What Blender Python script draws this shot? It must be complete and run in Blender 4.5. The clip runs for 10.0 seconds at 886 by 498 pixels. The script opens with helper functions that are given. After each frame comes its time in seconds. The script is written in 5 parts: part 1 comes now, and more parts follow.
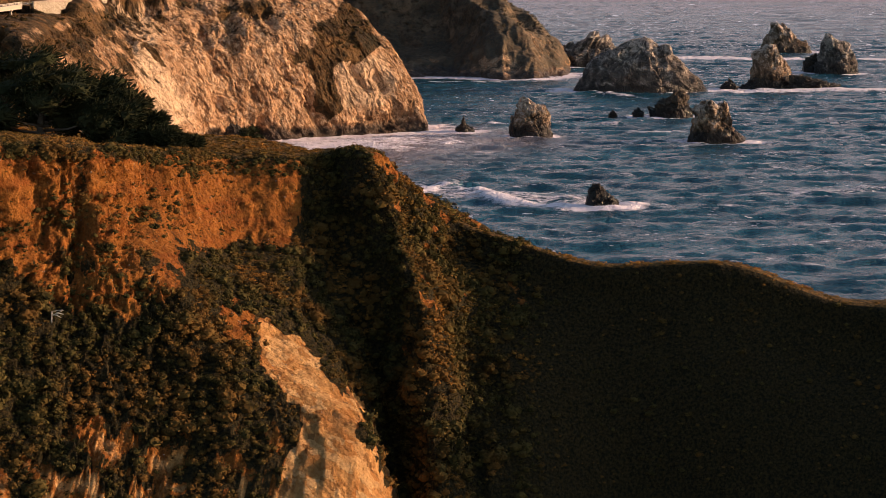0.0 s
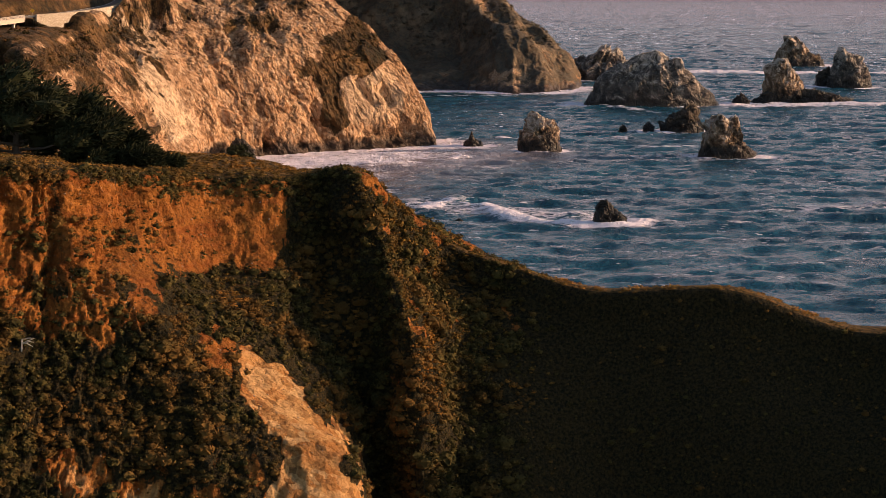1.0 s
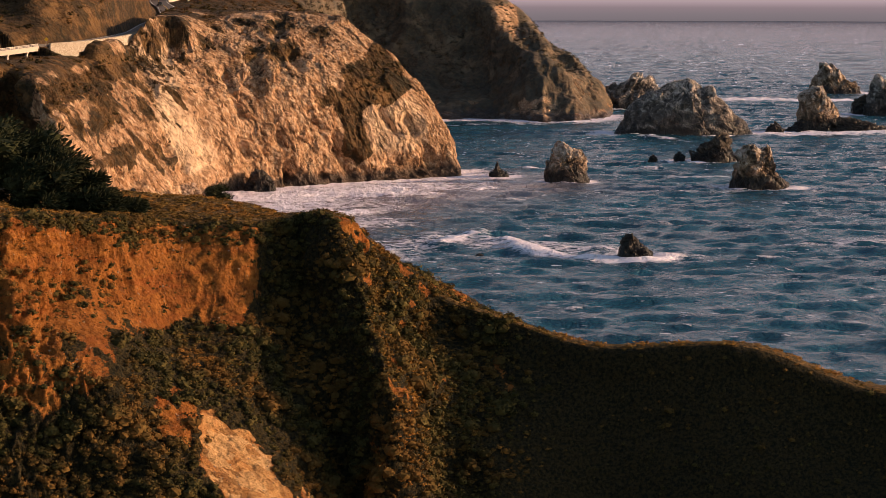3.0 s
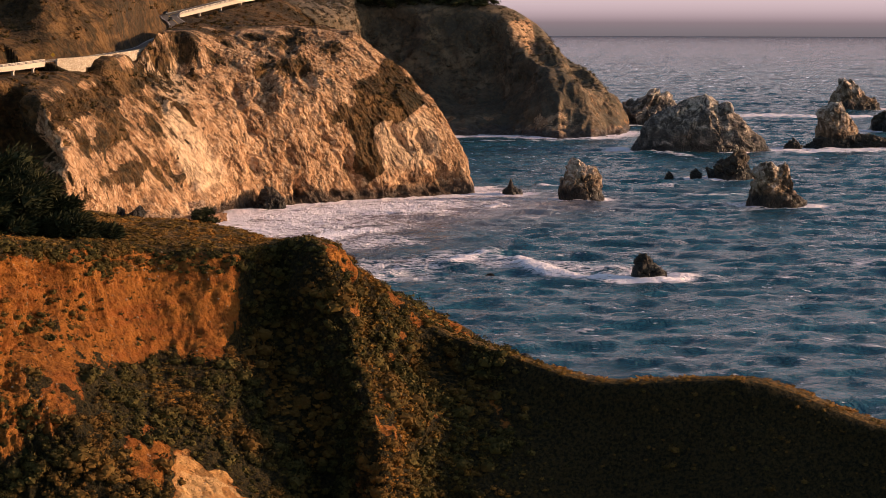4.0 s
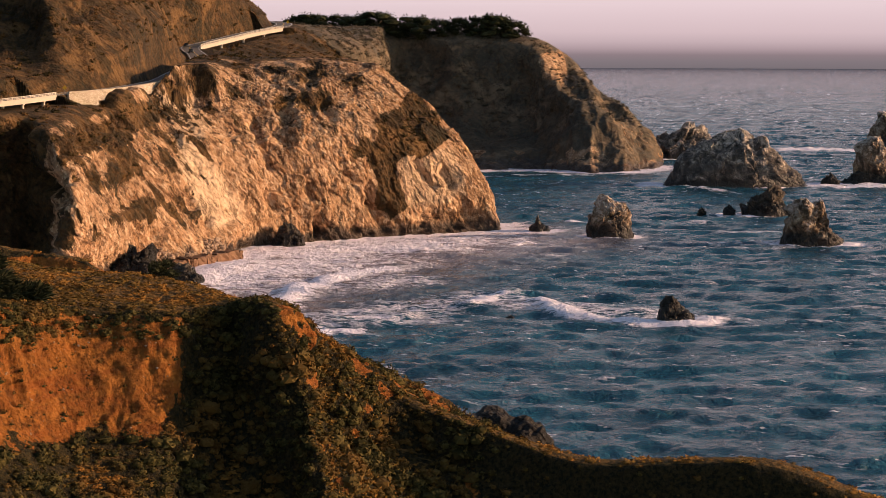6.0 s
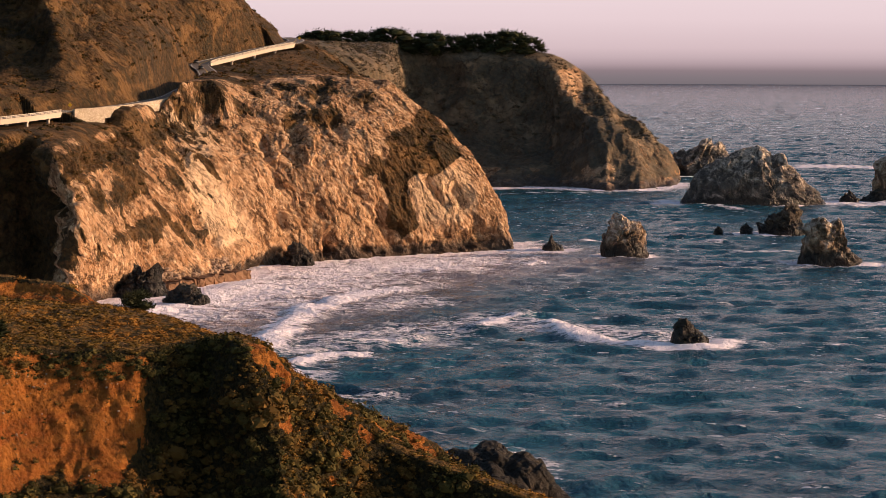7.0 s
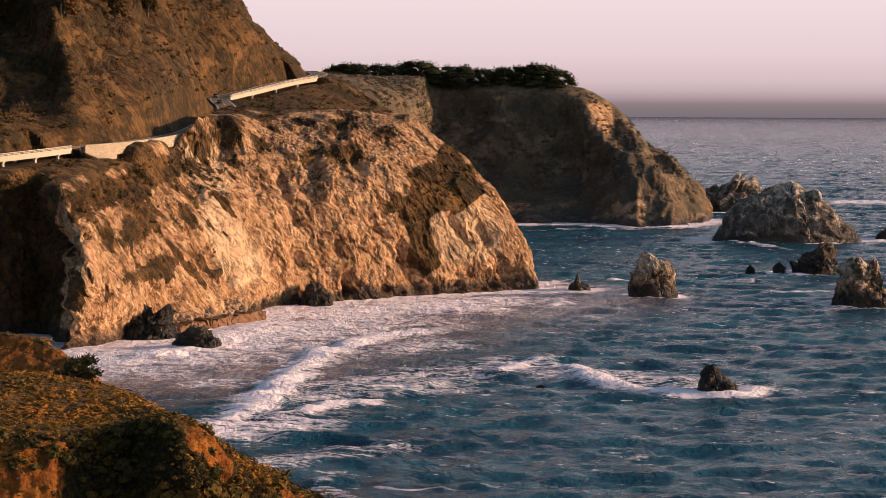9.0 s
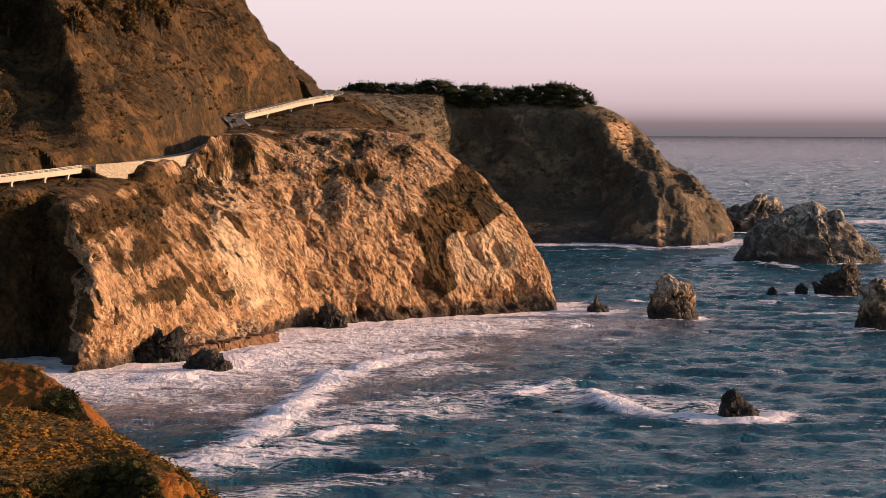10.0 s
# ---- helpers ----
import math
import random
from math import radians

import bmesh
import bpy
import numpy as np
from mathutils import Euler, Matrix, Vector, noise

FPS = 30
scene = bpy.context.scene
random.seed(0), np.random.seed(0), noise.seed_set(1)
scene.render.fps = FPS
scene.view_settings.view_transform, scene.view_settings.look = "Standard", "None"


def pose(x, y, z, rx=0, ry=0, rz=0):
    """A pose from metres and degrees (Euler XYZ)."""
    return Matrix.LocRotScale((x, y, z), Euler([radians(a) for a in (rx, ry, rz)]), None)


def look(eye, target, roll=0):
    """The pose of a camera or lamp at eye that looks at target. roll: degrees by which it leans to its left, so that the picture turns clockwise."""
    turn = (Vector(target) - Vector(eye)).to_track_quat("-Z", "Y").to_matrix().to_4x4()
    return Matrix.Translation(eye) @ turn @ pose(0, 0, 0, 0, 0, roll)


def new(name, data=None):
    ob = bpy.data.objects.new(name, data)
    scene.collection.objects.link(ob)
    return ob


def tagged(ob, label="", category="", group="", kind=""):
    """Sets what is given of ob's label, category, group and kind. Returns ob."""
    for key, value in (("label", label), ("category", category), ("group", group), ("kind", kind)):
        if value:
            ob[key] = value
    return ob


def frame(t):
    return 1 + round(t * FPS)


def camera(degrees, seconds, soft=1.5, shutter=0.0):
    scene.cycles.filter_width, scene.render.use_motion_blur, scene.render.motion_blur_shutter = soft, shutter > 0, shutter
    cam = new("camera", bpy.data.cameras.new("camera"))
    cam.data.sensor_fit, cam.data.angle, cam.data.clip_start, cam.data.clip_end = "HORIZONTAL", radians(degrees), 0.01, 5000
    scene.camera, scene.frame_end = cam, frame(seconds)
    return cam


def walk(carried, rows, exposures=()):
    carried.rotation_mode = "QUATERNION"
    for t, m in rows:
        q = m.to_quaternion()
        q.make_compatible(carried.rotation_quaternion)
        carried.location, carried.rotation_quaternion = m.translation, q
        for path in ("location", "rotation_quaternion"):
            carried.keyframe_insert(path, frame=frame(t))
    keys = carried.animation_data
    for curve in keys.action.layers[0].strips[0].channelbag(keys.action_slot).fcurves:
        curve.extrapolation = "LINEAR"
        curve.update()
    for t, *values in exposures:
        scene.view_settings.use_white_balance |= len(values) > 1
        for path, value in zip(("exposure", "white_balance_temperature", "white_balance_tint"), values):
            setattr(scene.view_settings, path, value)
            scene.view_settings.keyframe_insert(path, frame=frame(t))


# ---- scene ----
# ---- camera and its walk ----
cam = camera(23.76, 10.0, soft=0.15)
PATH = [
    (0, (0.01, -0.00, 80.12), (0.003, 98.970, 65.817), 0.17),
    (0.5, (1.29, 4.77, 80.03), (0.976, 103.790, 66.033), 0.22),
    (1, (2.60, 9.38, 80.07), (1.931, 108.437, 66.360), 0.19),
    (1.5, (3.89, 14.38, 80.00), (2.790, 113.469, 66.590), 0.15),
    (2, (5.13, 19.55, 79.95), (3.580, 118.670, 66.822), 0.17),
    (2.5, (6.49, 24.59, 79.95), (4.488, 123.748, 67.148), 0.10),
    (4, (10.09, 42.10, 79.77), (6.716, 141.348, 68.019), 0.08),
    (4.5, (11.43, 48.02, 79.78), (7.593, 147.292, 68.398), 0.12),
    (5, (12.80, 53.88, 79.71), (8.425, 153.178, 68.693), 0.11),
    (5.5, (14.15, 59.94, 79.63), (9.317, 159.253, 68.992), 0.10),
    (7, (17.59, 79.09, 79.89), (11.384, 178.442, 70.363), 0.09),
    (7.5, (18.83, 84.40, 80.25), (12.154, 183.754, 71.093), 0.09),
    (8, (19.65, 90.78, 80.21), (12.514, 190.145, 71.444), 0.11),
    (8.5, (20.43, 96.47, 80.36), (12.881, 195.830, 71.970), 0.10),
    (9, (21.09, 102.33, 80.27), (13.165, 201.693, 72.290), 0.09),
    (9.5, (21.61, 108.38, 80.26), (13.157, 207.739, 72.727), 0.11),
    (10, (21.67, 114.40, 80.00), (12.763, 213.748, 72.926), 0.06),
]
walk(cam, [(t, look(eye, target, roll)) for t, eye, target, roll in PATH], [(0, 0.4), (10, 0.4)])

import itertools

# ---- world, sun and backdrop ----
SUN_AZ, SUN_EL = 6.0, 13.0  # degrees north of +x, degrees above the sea
world = bpy.data.worlds.new("world")
scene.world = world
world.use_nodes = True
wn = world.node_tree
sky = wn.nodes.new("ShaderNodeTexSky")
sky.sky_type, sky.sun_disc = "NISHITA", False
sky.sun_elevation, sky.sun_rotation = radians(SUN_EL), radians(90 - SUN_AZ)
sky.air_density, sky.dust_density = 1.0, 1.6
wn.links.new(sky.outputs[0], wn.nodes["Background"].inputs[0])
wn.nodes["Background"].inputs[1].default_value = 0.125

sun = new("sun", bpy.data.lights.new("sun", "SUN"))
sun.data.energy, sun.data.angle, sun.data.color = 5.0, radians(0.6), (1.0, 0.625, 0.38)
to_sun = Vector((math.cos(radians(SUN_AZ)) * math.cos(radians(SUN_EL)), math.sin(radians(SUN_AZ)) * math.cos(radians(SUN_EL)), math.sin(radians(SUN_EL))))
sun.matrix_world = look(to_sun * 500, (0, 0, 0))


# ---- noise, in numpy ----
def _hash(i, j, k, seed):
    h = (i.astype(np.uint32) * np.uint32(374761393) + j.astype(np.uint32) * np.uint32(668265263)
         + k.astype(np.uint32) * np.uint32(2147483647) + np.uint32((seed * 1274126177) & 0xFFFFFFFF))
    h = (h ^ (h >> np.uint32(13))) * np.uint32(1274126177)
    return h ^ (h >> np.uint32(16))


def perlin(p, seed=0):
    """Gradient noise of points (n, 3), about -1 to 1."""
    with np.errstate(over="ignore"):
        p = np.asarray(p, float)
        c = np.floor(p)
        f = p - c
        c = c.astype(np.int64)
        w = f * f * f * (f * (f * 6 - 15) + 10)
        out = np.zeros(len(p))
        for dx in (0, 1):
            for dy in (0, 1):
                for dz in (0, 1):
                    h = _hash(c[:, 0] + dx, c[:, 1] + dy, c[:, 2] + dz, seed)
                    gx = (h & np.uint32(1023)).astype(float) / 511.5 - 1
                    gy = ((h >> np.uint32(10)) & np.uint32(1023)).astype(float) / 511.5 - 1
                    gz = ((h >> np.uint32(20)) & np.uint32(1023)).astype(float) / 511.5 - 1
                    g = gx * (f[:, 0] - dx) + gy * (f[:, 1] - dy) + gz * (f[:, 2] - dz)
                    out += g * np.where(dx, w[:, 0], 1 - w[:, 0]) * np.where(dy, w[:, 1], 1 - w[:, 1]) * np.where(dz, w[:, 2], 1 - w[:, 2])
        return out * 1.4


def fbm(p, octaves=4, seed=0, gain=0.5):
    out, a = 0, 1.0
    for n in range(octaves):
        out = out + a * perlin(p * 2.03**n + 17.3 * n, seed + n)
        a *= gain
    return out


def ridged(p, octaves=4, seed=0, gain=0.5):
    """1 on sharp crests, falling to about 0 between them."""
    out, a, s = 0, 1.0, 0
    for n in range(octaves):
        out = out + a * (1 - np.abs(perlin(p * 2.07**n + 9.1 * n, seed + n)) * 1.8)
        s += a
        a *= gain
    return out / s


def step(a, b, x):
    t = np.clip((x - a) / (b - a), 0, 1)
    return t * t * (3 - 2 * t)


# ---- meshes ----
def facets(p, size, seed, slope=0.4, crisp=18):
    """Rock broken along joints: every cell is a plane of its own tilt; gives the push and a tone for each place."""
    q = p / np.asarray(size, float)
    cell = np.floor(q).astype(np.int64)
    total, push, tone = 1e-12, 0.0, 0.0
    for i, j, k in itertools.product((-1, 0, 1), repeat=3):
        c = cell + (i, j, k)
        h = [np.abs(np.sin(c[:, 0] * 12.9898 + c[:, 1] * 78.233 + c[:, 2] * 37.719 + seed * 3.1 + m * 17.17) * 43758.5453) % 1.0 for m in range(7)]
        off = q - c - np.stack(h[:3], 1)
        w = np.exp(-crisp * (off * off).sum(1))
        tilt = slope * 2 * (np.stack(h[3:6], 1) - 0.5)
        push = push + w * ((off * tilt).sum(1) * min(size) + 0.30 * slope * min(size) * (h[6] - 0.5))
        tone, total = tone + w * h[6], total + w
    return push / total, tone / total


def inside(u, v, polygon, soft):
    """1 within a polygon of the plane (u, v), falling to 0 over a soft edge."""
    shape = u.shape
    u, v = u.ravel(), v.ravel()
    far, odd = np.full(len(u), 9e9), np.zeros(len(u), bool)
    for (a, b), (c, d) in zip(polygon, polygon[1:] + polygon[:1]):
        t = np.clip(((u - a) * (c - a) + (v - b) * (d - b)) / ((c - a) ** 2 + (d - b) ** 2), 0, 1)
        far = np.minimum(far, np.hypot(u - a - t * (c - a), v - b - t * (d - b)))
        odd ^= ((b > v) != (d > v)) & (u < (c - a) * (v - b) / ((d - b) if d != b else 1e-9) + a)
    return step(-soft, soft, np.where(odd, far, -far)).reshape(shape)


def grid_mesh(name, V, attributes=None, smooth=True):
    """A sheet from an array (rows, columns, 3), with float attributes per vertex."""
    r, c = V.shape[:2]
    i = np.arange(r * c).reshape(r, c)
    quads = np.stack([i[:-1, :-1], i[:-1, 1:], i[1:, 1:], i[1:, :-1]], -1).reshape(-1, 4)
    return array_mesh(name, V.reshape(-1, 3), quads, attributes, smooth)


def array_mesh(name, verts, faces, attributes=None, smooth=True):
    me = bpy.data.meshes.new(name)
    faces = np.asarray(faces)
    n, k = faces.shape
    me.vertices.add(len(verts))
    me.vertices.foreach_set("co", np.asarray(verts, np.float32).ravel())
    me.loops.add(n * k)
    me.loops.foreach_set("vertex_index", faces.astype(np.int32).ravel())
    me.polygons.add(n)
    me.polygons.foreach_set("loop_start", np.arange(0, n * k, k, dtype=np.int32))
    me.polygons.foreach_set("loop_total", np.full(n, k, np.int32))
    me.polygons.foreach_set("use_smooth", np.full(n, smooth))
    for key, values in (attributes or {}).items():
        me.attributes.new(key, "FLOAT", "POINT").data.foreach_set("value", np.asarray(values, np.float32).ravel())
    me.update(calc_edges=True)
    me.validate()
    return me


def spline(P, counts, tension=0.42):
    """Cardinal spline through P along its first axis, with so many steps in each gap."""
    P = np.asarray(P, float)
    n = len(P)
    out = []
    for k in range(n - 1):
        p0, p1, p2, p3 = P[max(k - 1, 0)], P[k], P[k + 1], P[min(k + 2, n - 1)]
        t = np.linspace(0, 1, counts[k], endpoint=k == n - 2).reshape(-1, *([1] * (P.ndim - 1)))
        m1, m2 = tension * (p2 - p0), tension * (p3 - p1)
        out.append((2 * t**3 - 3 * t**2 + 1) * p1 + (t**3 - 2 * t**2 + t) * m1 + (3 * t**2 - 2 * t**3) * p2 + (t**3 - t**2) * m2)
    return np.concatenate(out)


def loft(stations, across, along):
    """A surface through stations (each a line of places from the foot upwards): an array (rows, columns, 3)."""
    S = np.asarray(stations, float)
    S = spline(S, along)
    return spline(S.transpose(1, 0, 2), across)


def normals(V):
    a, b = np.gradient(V, axis=0), np.gradient(V, axis=1)
    n = np.cross(b, a)
    return n / (np.linalg.norm(n, axis=-1, keepdims=True) + 1e-9)


def part(name, mesh, material, parent, label=""):
    ob = new(name, mesh)
    if material:
        mesh.materials.append(material)
    if parent:
        ob.parent = parent
    return tagged(ob, label)


# ---- materials ----
class Nodes:
    def __init__(self, name, roughness=0.85, specular=0.3):
        self.m = bpy.data.materials.new(name)
        self.m.use_nodes = True
        self.t = self.m.node_tree
        self.b = self.t.nodes["Principled BSDF"]
        self.b.inputs["Roughness"].default_value = roughness
        self.b.inputs["Specular IOR Level"].default_value = specular

    def put(self, socket, value):
        if isinstance(value, bpy.types.NodeSocket):
            self.t.links.new(value, socket)
        elif isinstance(value, (tuple, list)) and len(value) == 3 and socket.type == "RGBA":
            socket.default_value = (*value, 1)
        else:
            socket.default_value = value

    def at(self, scale=1.0, stretch=(1, 1, 1), base=None):
        g = base or self.t.nodes.new("ShaderNodeNewGeometry").outputs["Position"]
        v = self.t.nodes.new("ShaderNodeVectorMath")
        v.operation = "MULTIPLY"
        self.t.links.new(g, v.inputs[0])
        v.inputs[1].default_value = [scale * s for s in stretch]
        return v.outputs[0]

    def up(self):
        g = self.t.nodes.new("ShaderNodeNewGeometry")
        s = self.t.nodes.new("ShaderNodeSeparateXYZ")
        self.t.links.new(g.outputs["Normal"], s.inputs[0])
        return s.outputs[2]

    def height(self):
        g = self.t.nodes.new("ShaderNodeNewGeometry")
        s = self.t.nodes.new("ShaderNodeSeparateXYZ")
        self.t.links.new(g.outputs["Position"], s.inputs[0])
        return s.outputs[2]

    def noise(self, scale, stretch=(1, 1, 1), detail=6.0, rough=0.6, warp=0.0, base=None):
        n = self.t.nodes.new("ShaderNodeTexNoise")
        n.inputs["Scale"].default_value, n.inputs["Detail"].default_value = 1.0, detail
        n.inputs["Roughness"].default_value, n.inputs["Distortion"].default_value = rough, warp
        self.t.links.new(self.at(scale, stretch, base), n.inputs["Vector"])
        return n.outputs["Fac"]

    def leaning(self, along, out):
        """Coordinates along a face, out of it and up, with leaning strata."""
        g = self.t.nodes.new("ShaderNodeNewGeometry").outputs["Position"]
        c = self.t.nodes.new("ShaderNodeCombineXYZ")
        for k, d in enumerate((along, out, (0, 0, 1))):
            v = self.t.nodes.new("ShaderNodeVectorMath")
            v.operation = "DOT_PRODUCT"
            self.t.links.new(g, v.inputs[0])
            v.inputs[1].default_value = d
            self.t.links.new(v.outputs["Value"], c.inputs[k])
        return c.outputs[0]

    def warped(self, base, scale, amount):
        """Coordinates pushed about by noise, so that fragments lose their even shape."""
        n = self.t.nodes.new("ShaderNodeTexNoise")
        n.inputs["Scale"].default_value, n.inputs["Detail"].default_value = scale, 4.0
        self.t.links.new(base, n.inputs["Vector"])
        v = self.t.nodes.new("ShaderNodeVectorMath")
        v.operation = "MULTIPLY_ADD"
        self.t.links.new(n.outputs["Color"], v.inputs[0])
        v.inputs[1].default_value = (amount * 2, amount * 2, amount * 2)
        self.t.links.new(base, v.inputs[2])
        return v.outputs[0]

    def shards(self, scale, stretch, base):
        """Angular fragments: the height within each, and a tone of its own."""
        n = self.t.nodes.new("ShaderNodeTexVoronoi")
        n.inputs["Scale"].default_value = 1.0
        self.t.links.new(self.at(scale, stretch, base), n.inputs["Vector"])
        t = self.t.nodes.new("ShaderNodeSeparateColor")
        self.t.links.new(n.outputs["Color"], t.inputs[0])
        return n.outputs["Distance"], t.outputs[0]

    def cells(self, scale, stretch=(1, 1, 1), feature="F1"):
        n = self.t.nodes.new("ShaderNodeTexVoronoi")
        n.feature = feature
        n.inputs["Scale"].default_value = 1.0
        self.t.links.new(self.at(scale, stretch), n.inputs["Vector"])
        return n.outputs["Distance"]

    def attr(self, name):
        a = self.t.nodes.new("ShaderNodeAttribute")
        a.attribute_name = name
        return a.outputs["Fac"]

    def island(self):
        return self.t.nodes.new("ShaderNodeNewGeometry").outputs["Random Per Island"]

    def math(self, op, a, b=0.0, c=0.0, clamp=False):
        n = self.t.nodes.new("ShaderNodeMath")
        n.operation, n.use_clamp = op, clamp
        for s, v in zip(n.inputs, (a, b, c)):
            self.put(s, v)
        return n.outputs[0]

    def ramp(self, x, a, b, lo=0.0, hi=1.0):
        n = self.t.nodes.new("ShaderNodeMapRange")
        n.interpolation_type = "SMOOTHSTEP"
        for s, v in zip(n.inputs, (x, a, b, lo, hi)):
            self.put(s, v)
        return n.outputs[0]

    def mix(self, f, a, b, blend="MIX"):
        n = self.t.nodes.new("ShaderNodeMix")
        n.data_type, n.blend_type = "RGBA", blend
        self.put(n.inputs[0], f)
        self.put(n.inputs[6], a)
        self.put(n.inputs[7], b)
        return n.outputs[2]

    def bump(self, height, distance, strength=1.0, normal=None):
        n = self.t.nodes.new("ShaderNodeBump")
        n.inputs["Distance"].default_value, n.inputs["Strength"].default_value = distance, strength
        self.put(n.inputs["Height"], height)
        if normal is not None:
            self.put(n.inputs["Normal"], normal)
        return n.outputs[0]

    def done(self, colour=None, normal=None, roughness=None):
        for key, value in (("Base Color", colour), ("Normal", normal), ("Roughness", roughness)):
            if value is not None:
                self.put(self.b.inputs[key], value)
        return self.m


def plain(name, colour, roughness=0.6, metal=0.0, vary=0.25, scale=3.0):
    """Paint, metal or timber with slight mottling."""
    k = Nodes(name, roughness)
    k.b.inputs["Metallic"].default_value = metal
    n = k.noise(scale, detail=4)
    dark = tuple(c * (1 - vary) for c in colour)
    return k.done(k.mix(n, dark, tuple(min(1, c * (1 + vary)) for c in colour)), k.bump(n, 0.02, 0.4))


def rubble_stone(name, dark, light):
    """Rubble masonry: stones of many tones with sunk joints."""
    k = Nodes(name, 0.9, 0.2)
    d, tone = k.shards(1.3, (1, 1, 1.6), None)
    c = k.mix(tone, dark, light)
    joint = k.ramp(k.cells(1.3, (1, 1, 1.6), "DISTANCE_TO_EDGE"), 0.0, 0.10)
    c = k.mix(joint, (0.20, 0.15, 0.11), c)
    return k.done(c, k.bump(joint, 0.12, 0.9, k.bump(k.noise(4.0), 0.05)))


def cliff_material(name="cliff_rock", scrub_dark=(0.018, 0.014, 0.006), scrub_light=(0.108, 0.057, 0.021), relief=1.0):
    """Tan fractured sea-cliff rock in leaning strata, with scree, dry scrub and a wet dark foot."""
    k = Nodes(name, 0.9, 0.2)
    strata = k.leaning((0.74, 0.67, 0.45), (0.67, -0.74, 0.0))
    big, mid, fine = k.noise(0.03, (1, 1, 0.6)), k.noise(0.16, (1, 1, 0.5), 8, 0.65, 0.6), k.noise(1.1, (1, 1, 0.40), 8, 0.7, 0.4, strata)
    streak = k.noise(0.15, (1, 1, 0.30), 10, 0.70, 0.9, strata)
    thin = k.noise(0.75, (1, 1, 0.22), 7, 0.70, 0.5, strata)
    shard, tone = k.shards(0.36, (1, 1, 0.6), k.warped(strata, 0.35, 1.6))
    chip, chip_tone = k.shards(1.0, (1, 1, 0.65), k.warped(strata, 0.8, 0.7))
    c = k.mix(k.ramp(mid, 0.36, 0.66), (0.25, 0.120, 0.053), (0.51, 0.292, 0.155))
    c = k.mix(k.ramp(big, 0.42, 0.60, 0, 0.75), c, (0.27, 0.150, 0.080))
    c = k.mix(k.ramp(k.math("ADD", k.math("MULTIPLY", tone, 0.4), k.math("MULTIPLY", k.attr("tone"), 0.75)), 0.3, 0.95, 0, 0.65), c, (0.50, 0.305, 0.175))
    c = k.mix(k.ramp(k.attr("tone"), 0.42, 0.1, 0, 0.6), c, (0.23, 0.120, 0.060))
    c = k.mix(k.ramp(chip_tone, 0.66, 1.0, 0, 0.6), c, (0.64, 0.46, 0.30))
    c = k.mix(k.ramp(chip_tone, 0.32, 0.05, 0, 0.65), c, (0.115, 0.060, 0.032))
    c = k.mix(k.ramp(streak, 0.57, 0.70, 0, 0.65), c, (0.120, 0.062, 0.030))
    c = k.mix(k.ramp(thin, 0.53, 0.68, 0, 0.55), c, (0.60, 0.40, 0.24))
    c = k.mix(k.math("MULTIPLY", k.attr("pale"), k.ramp(thin, 0.25, 0.55, 0.35, 1.0)), c, (0.60, 0.42, 0.27))
    scrub = k.mix(k.ramp(k.math("ADD", k.math("MULTIPLY", k.noise(0.5, detail=8, rough=0.7), 0.5), k.math("MULTIPLY", k.noise(0.045, detail=6, rough=0.6), 0.5)), 0.40, 0.60), scrub_dark, scrub_light)
    scrub = k.mix(k.ramp(k.noise(0.055, (1, 1, 1.6), 6, 0.6, 0.8), 0.50, 0.64, 0, 0.75), scrub, tuple(1.55 * v for v in scrub_light))
    scrub = k.mix(k.ramp(k.noise(0.09, detail=6, rough=0.65), 0.52, 0.62, 0, 0.8), scrub, scrub_dark)
    edge = k.math("ADD", k.attr("veg"), k.math("MULTIPLY", k.math("SUBTRACT", fine, 0.5), 1.1))
    edge = k.math("ADD", edge, k.math("MULTIPLY", k.math("SUBTRACT", mid, 0.5), 0.9))
    c = k.mix(k.ramp(edge, 0.42, 0.62), c, scrub)
    seam = k.math("ABSOLUTE", k.math("SUBTRACT", k.noise(0.20, (1, 1, 0.35), 7, 0.65, 0.4, strata), 0.5))
    joint = k.math("MULTIPLY", k.ramp(seam, 0.030, 0.005), k.ramp(mid, 0.62, 0.42, 0.12, 0.7))
    c = k.mix(joint, c, (0.055, 0.030, 0.016))
    wet = k.ramp(k.math("ADD", k.height(), k.math("MULTIPLY", k.math("SUBTRACT", mid, 0.5), 12.0)), 2.0, 6.5, 0.92, 0.0)
    c = k.mix(wet, c, (0.040, 0.028, 0.022))
    h = k.math("SUBTRACT", k.math("ADD", k.math("MULTIPLY", fine, 0.6), k.math("MULTIPLY", chip, -0.4)), k.math("MULTIPLY", joint, 0.5))
    n = k.bump(h, 0.85 * relief, 1.0, k.bump(k.math("ADD", k.math("MULTIPLY", shard, -0.8), k.math("MULTIPLY", thin, 0.6)), 0.8 * relief, 0.7))
    return k.done(c, n, k.ramp(wet, 0, 0.9, 0.9, 0.45))


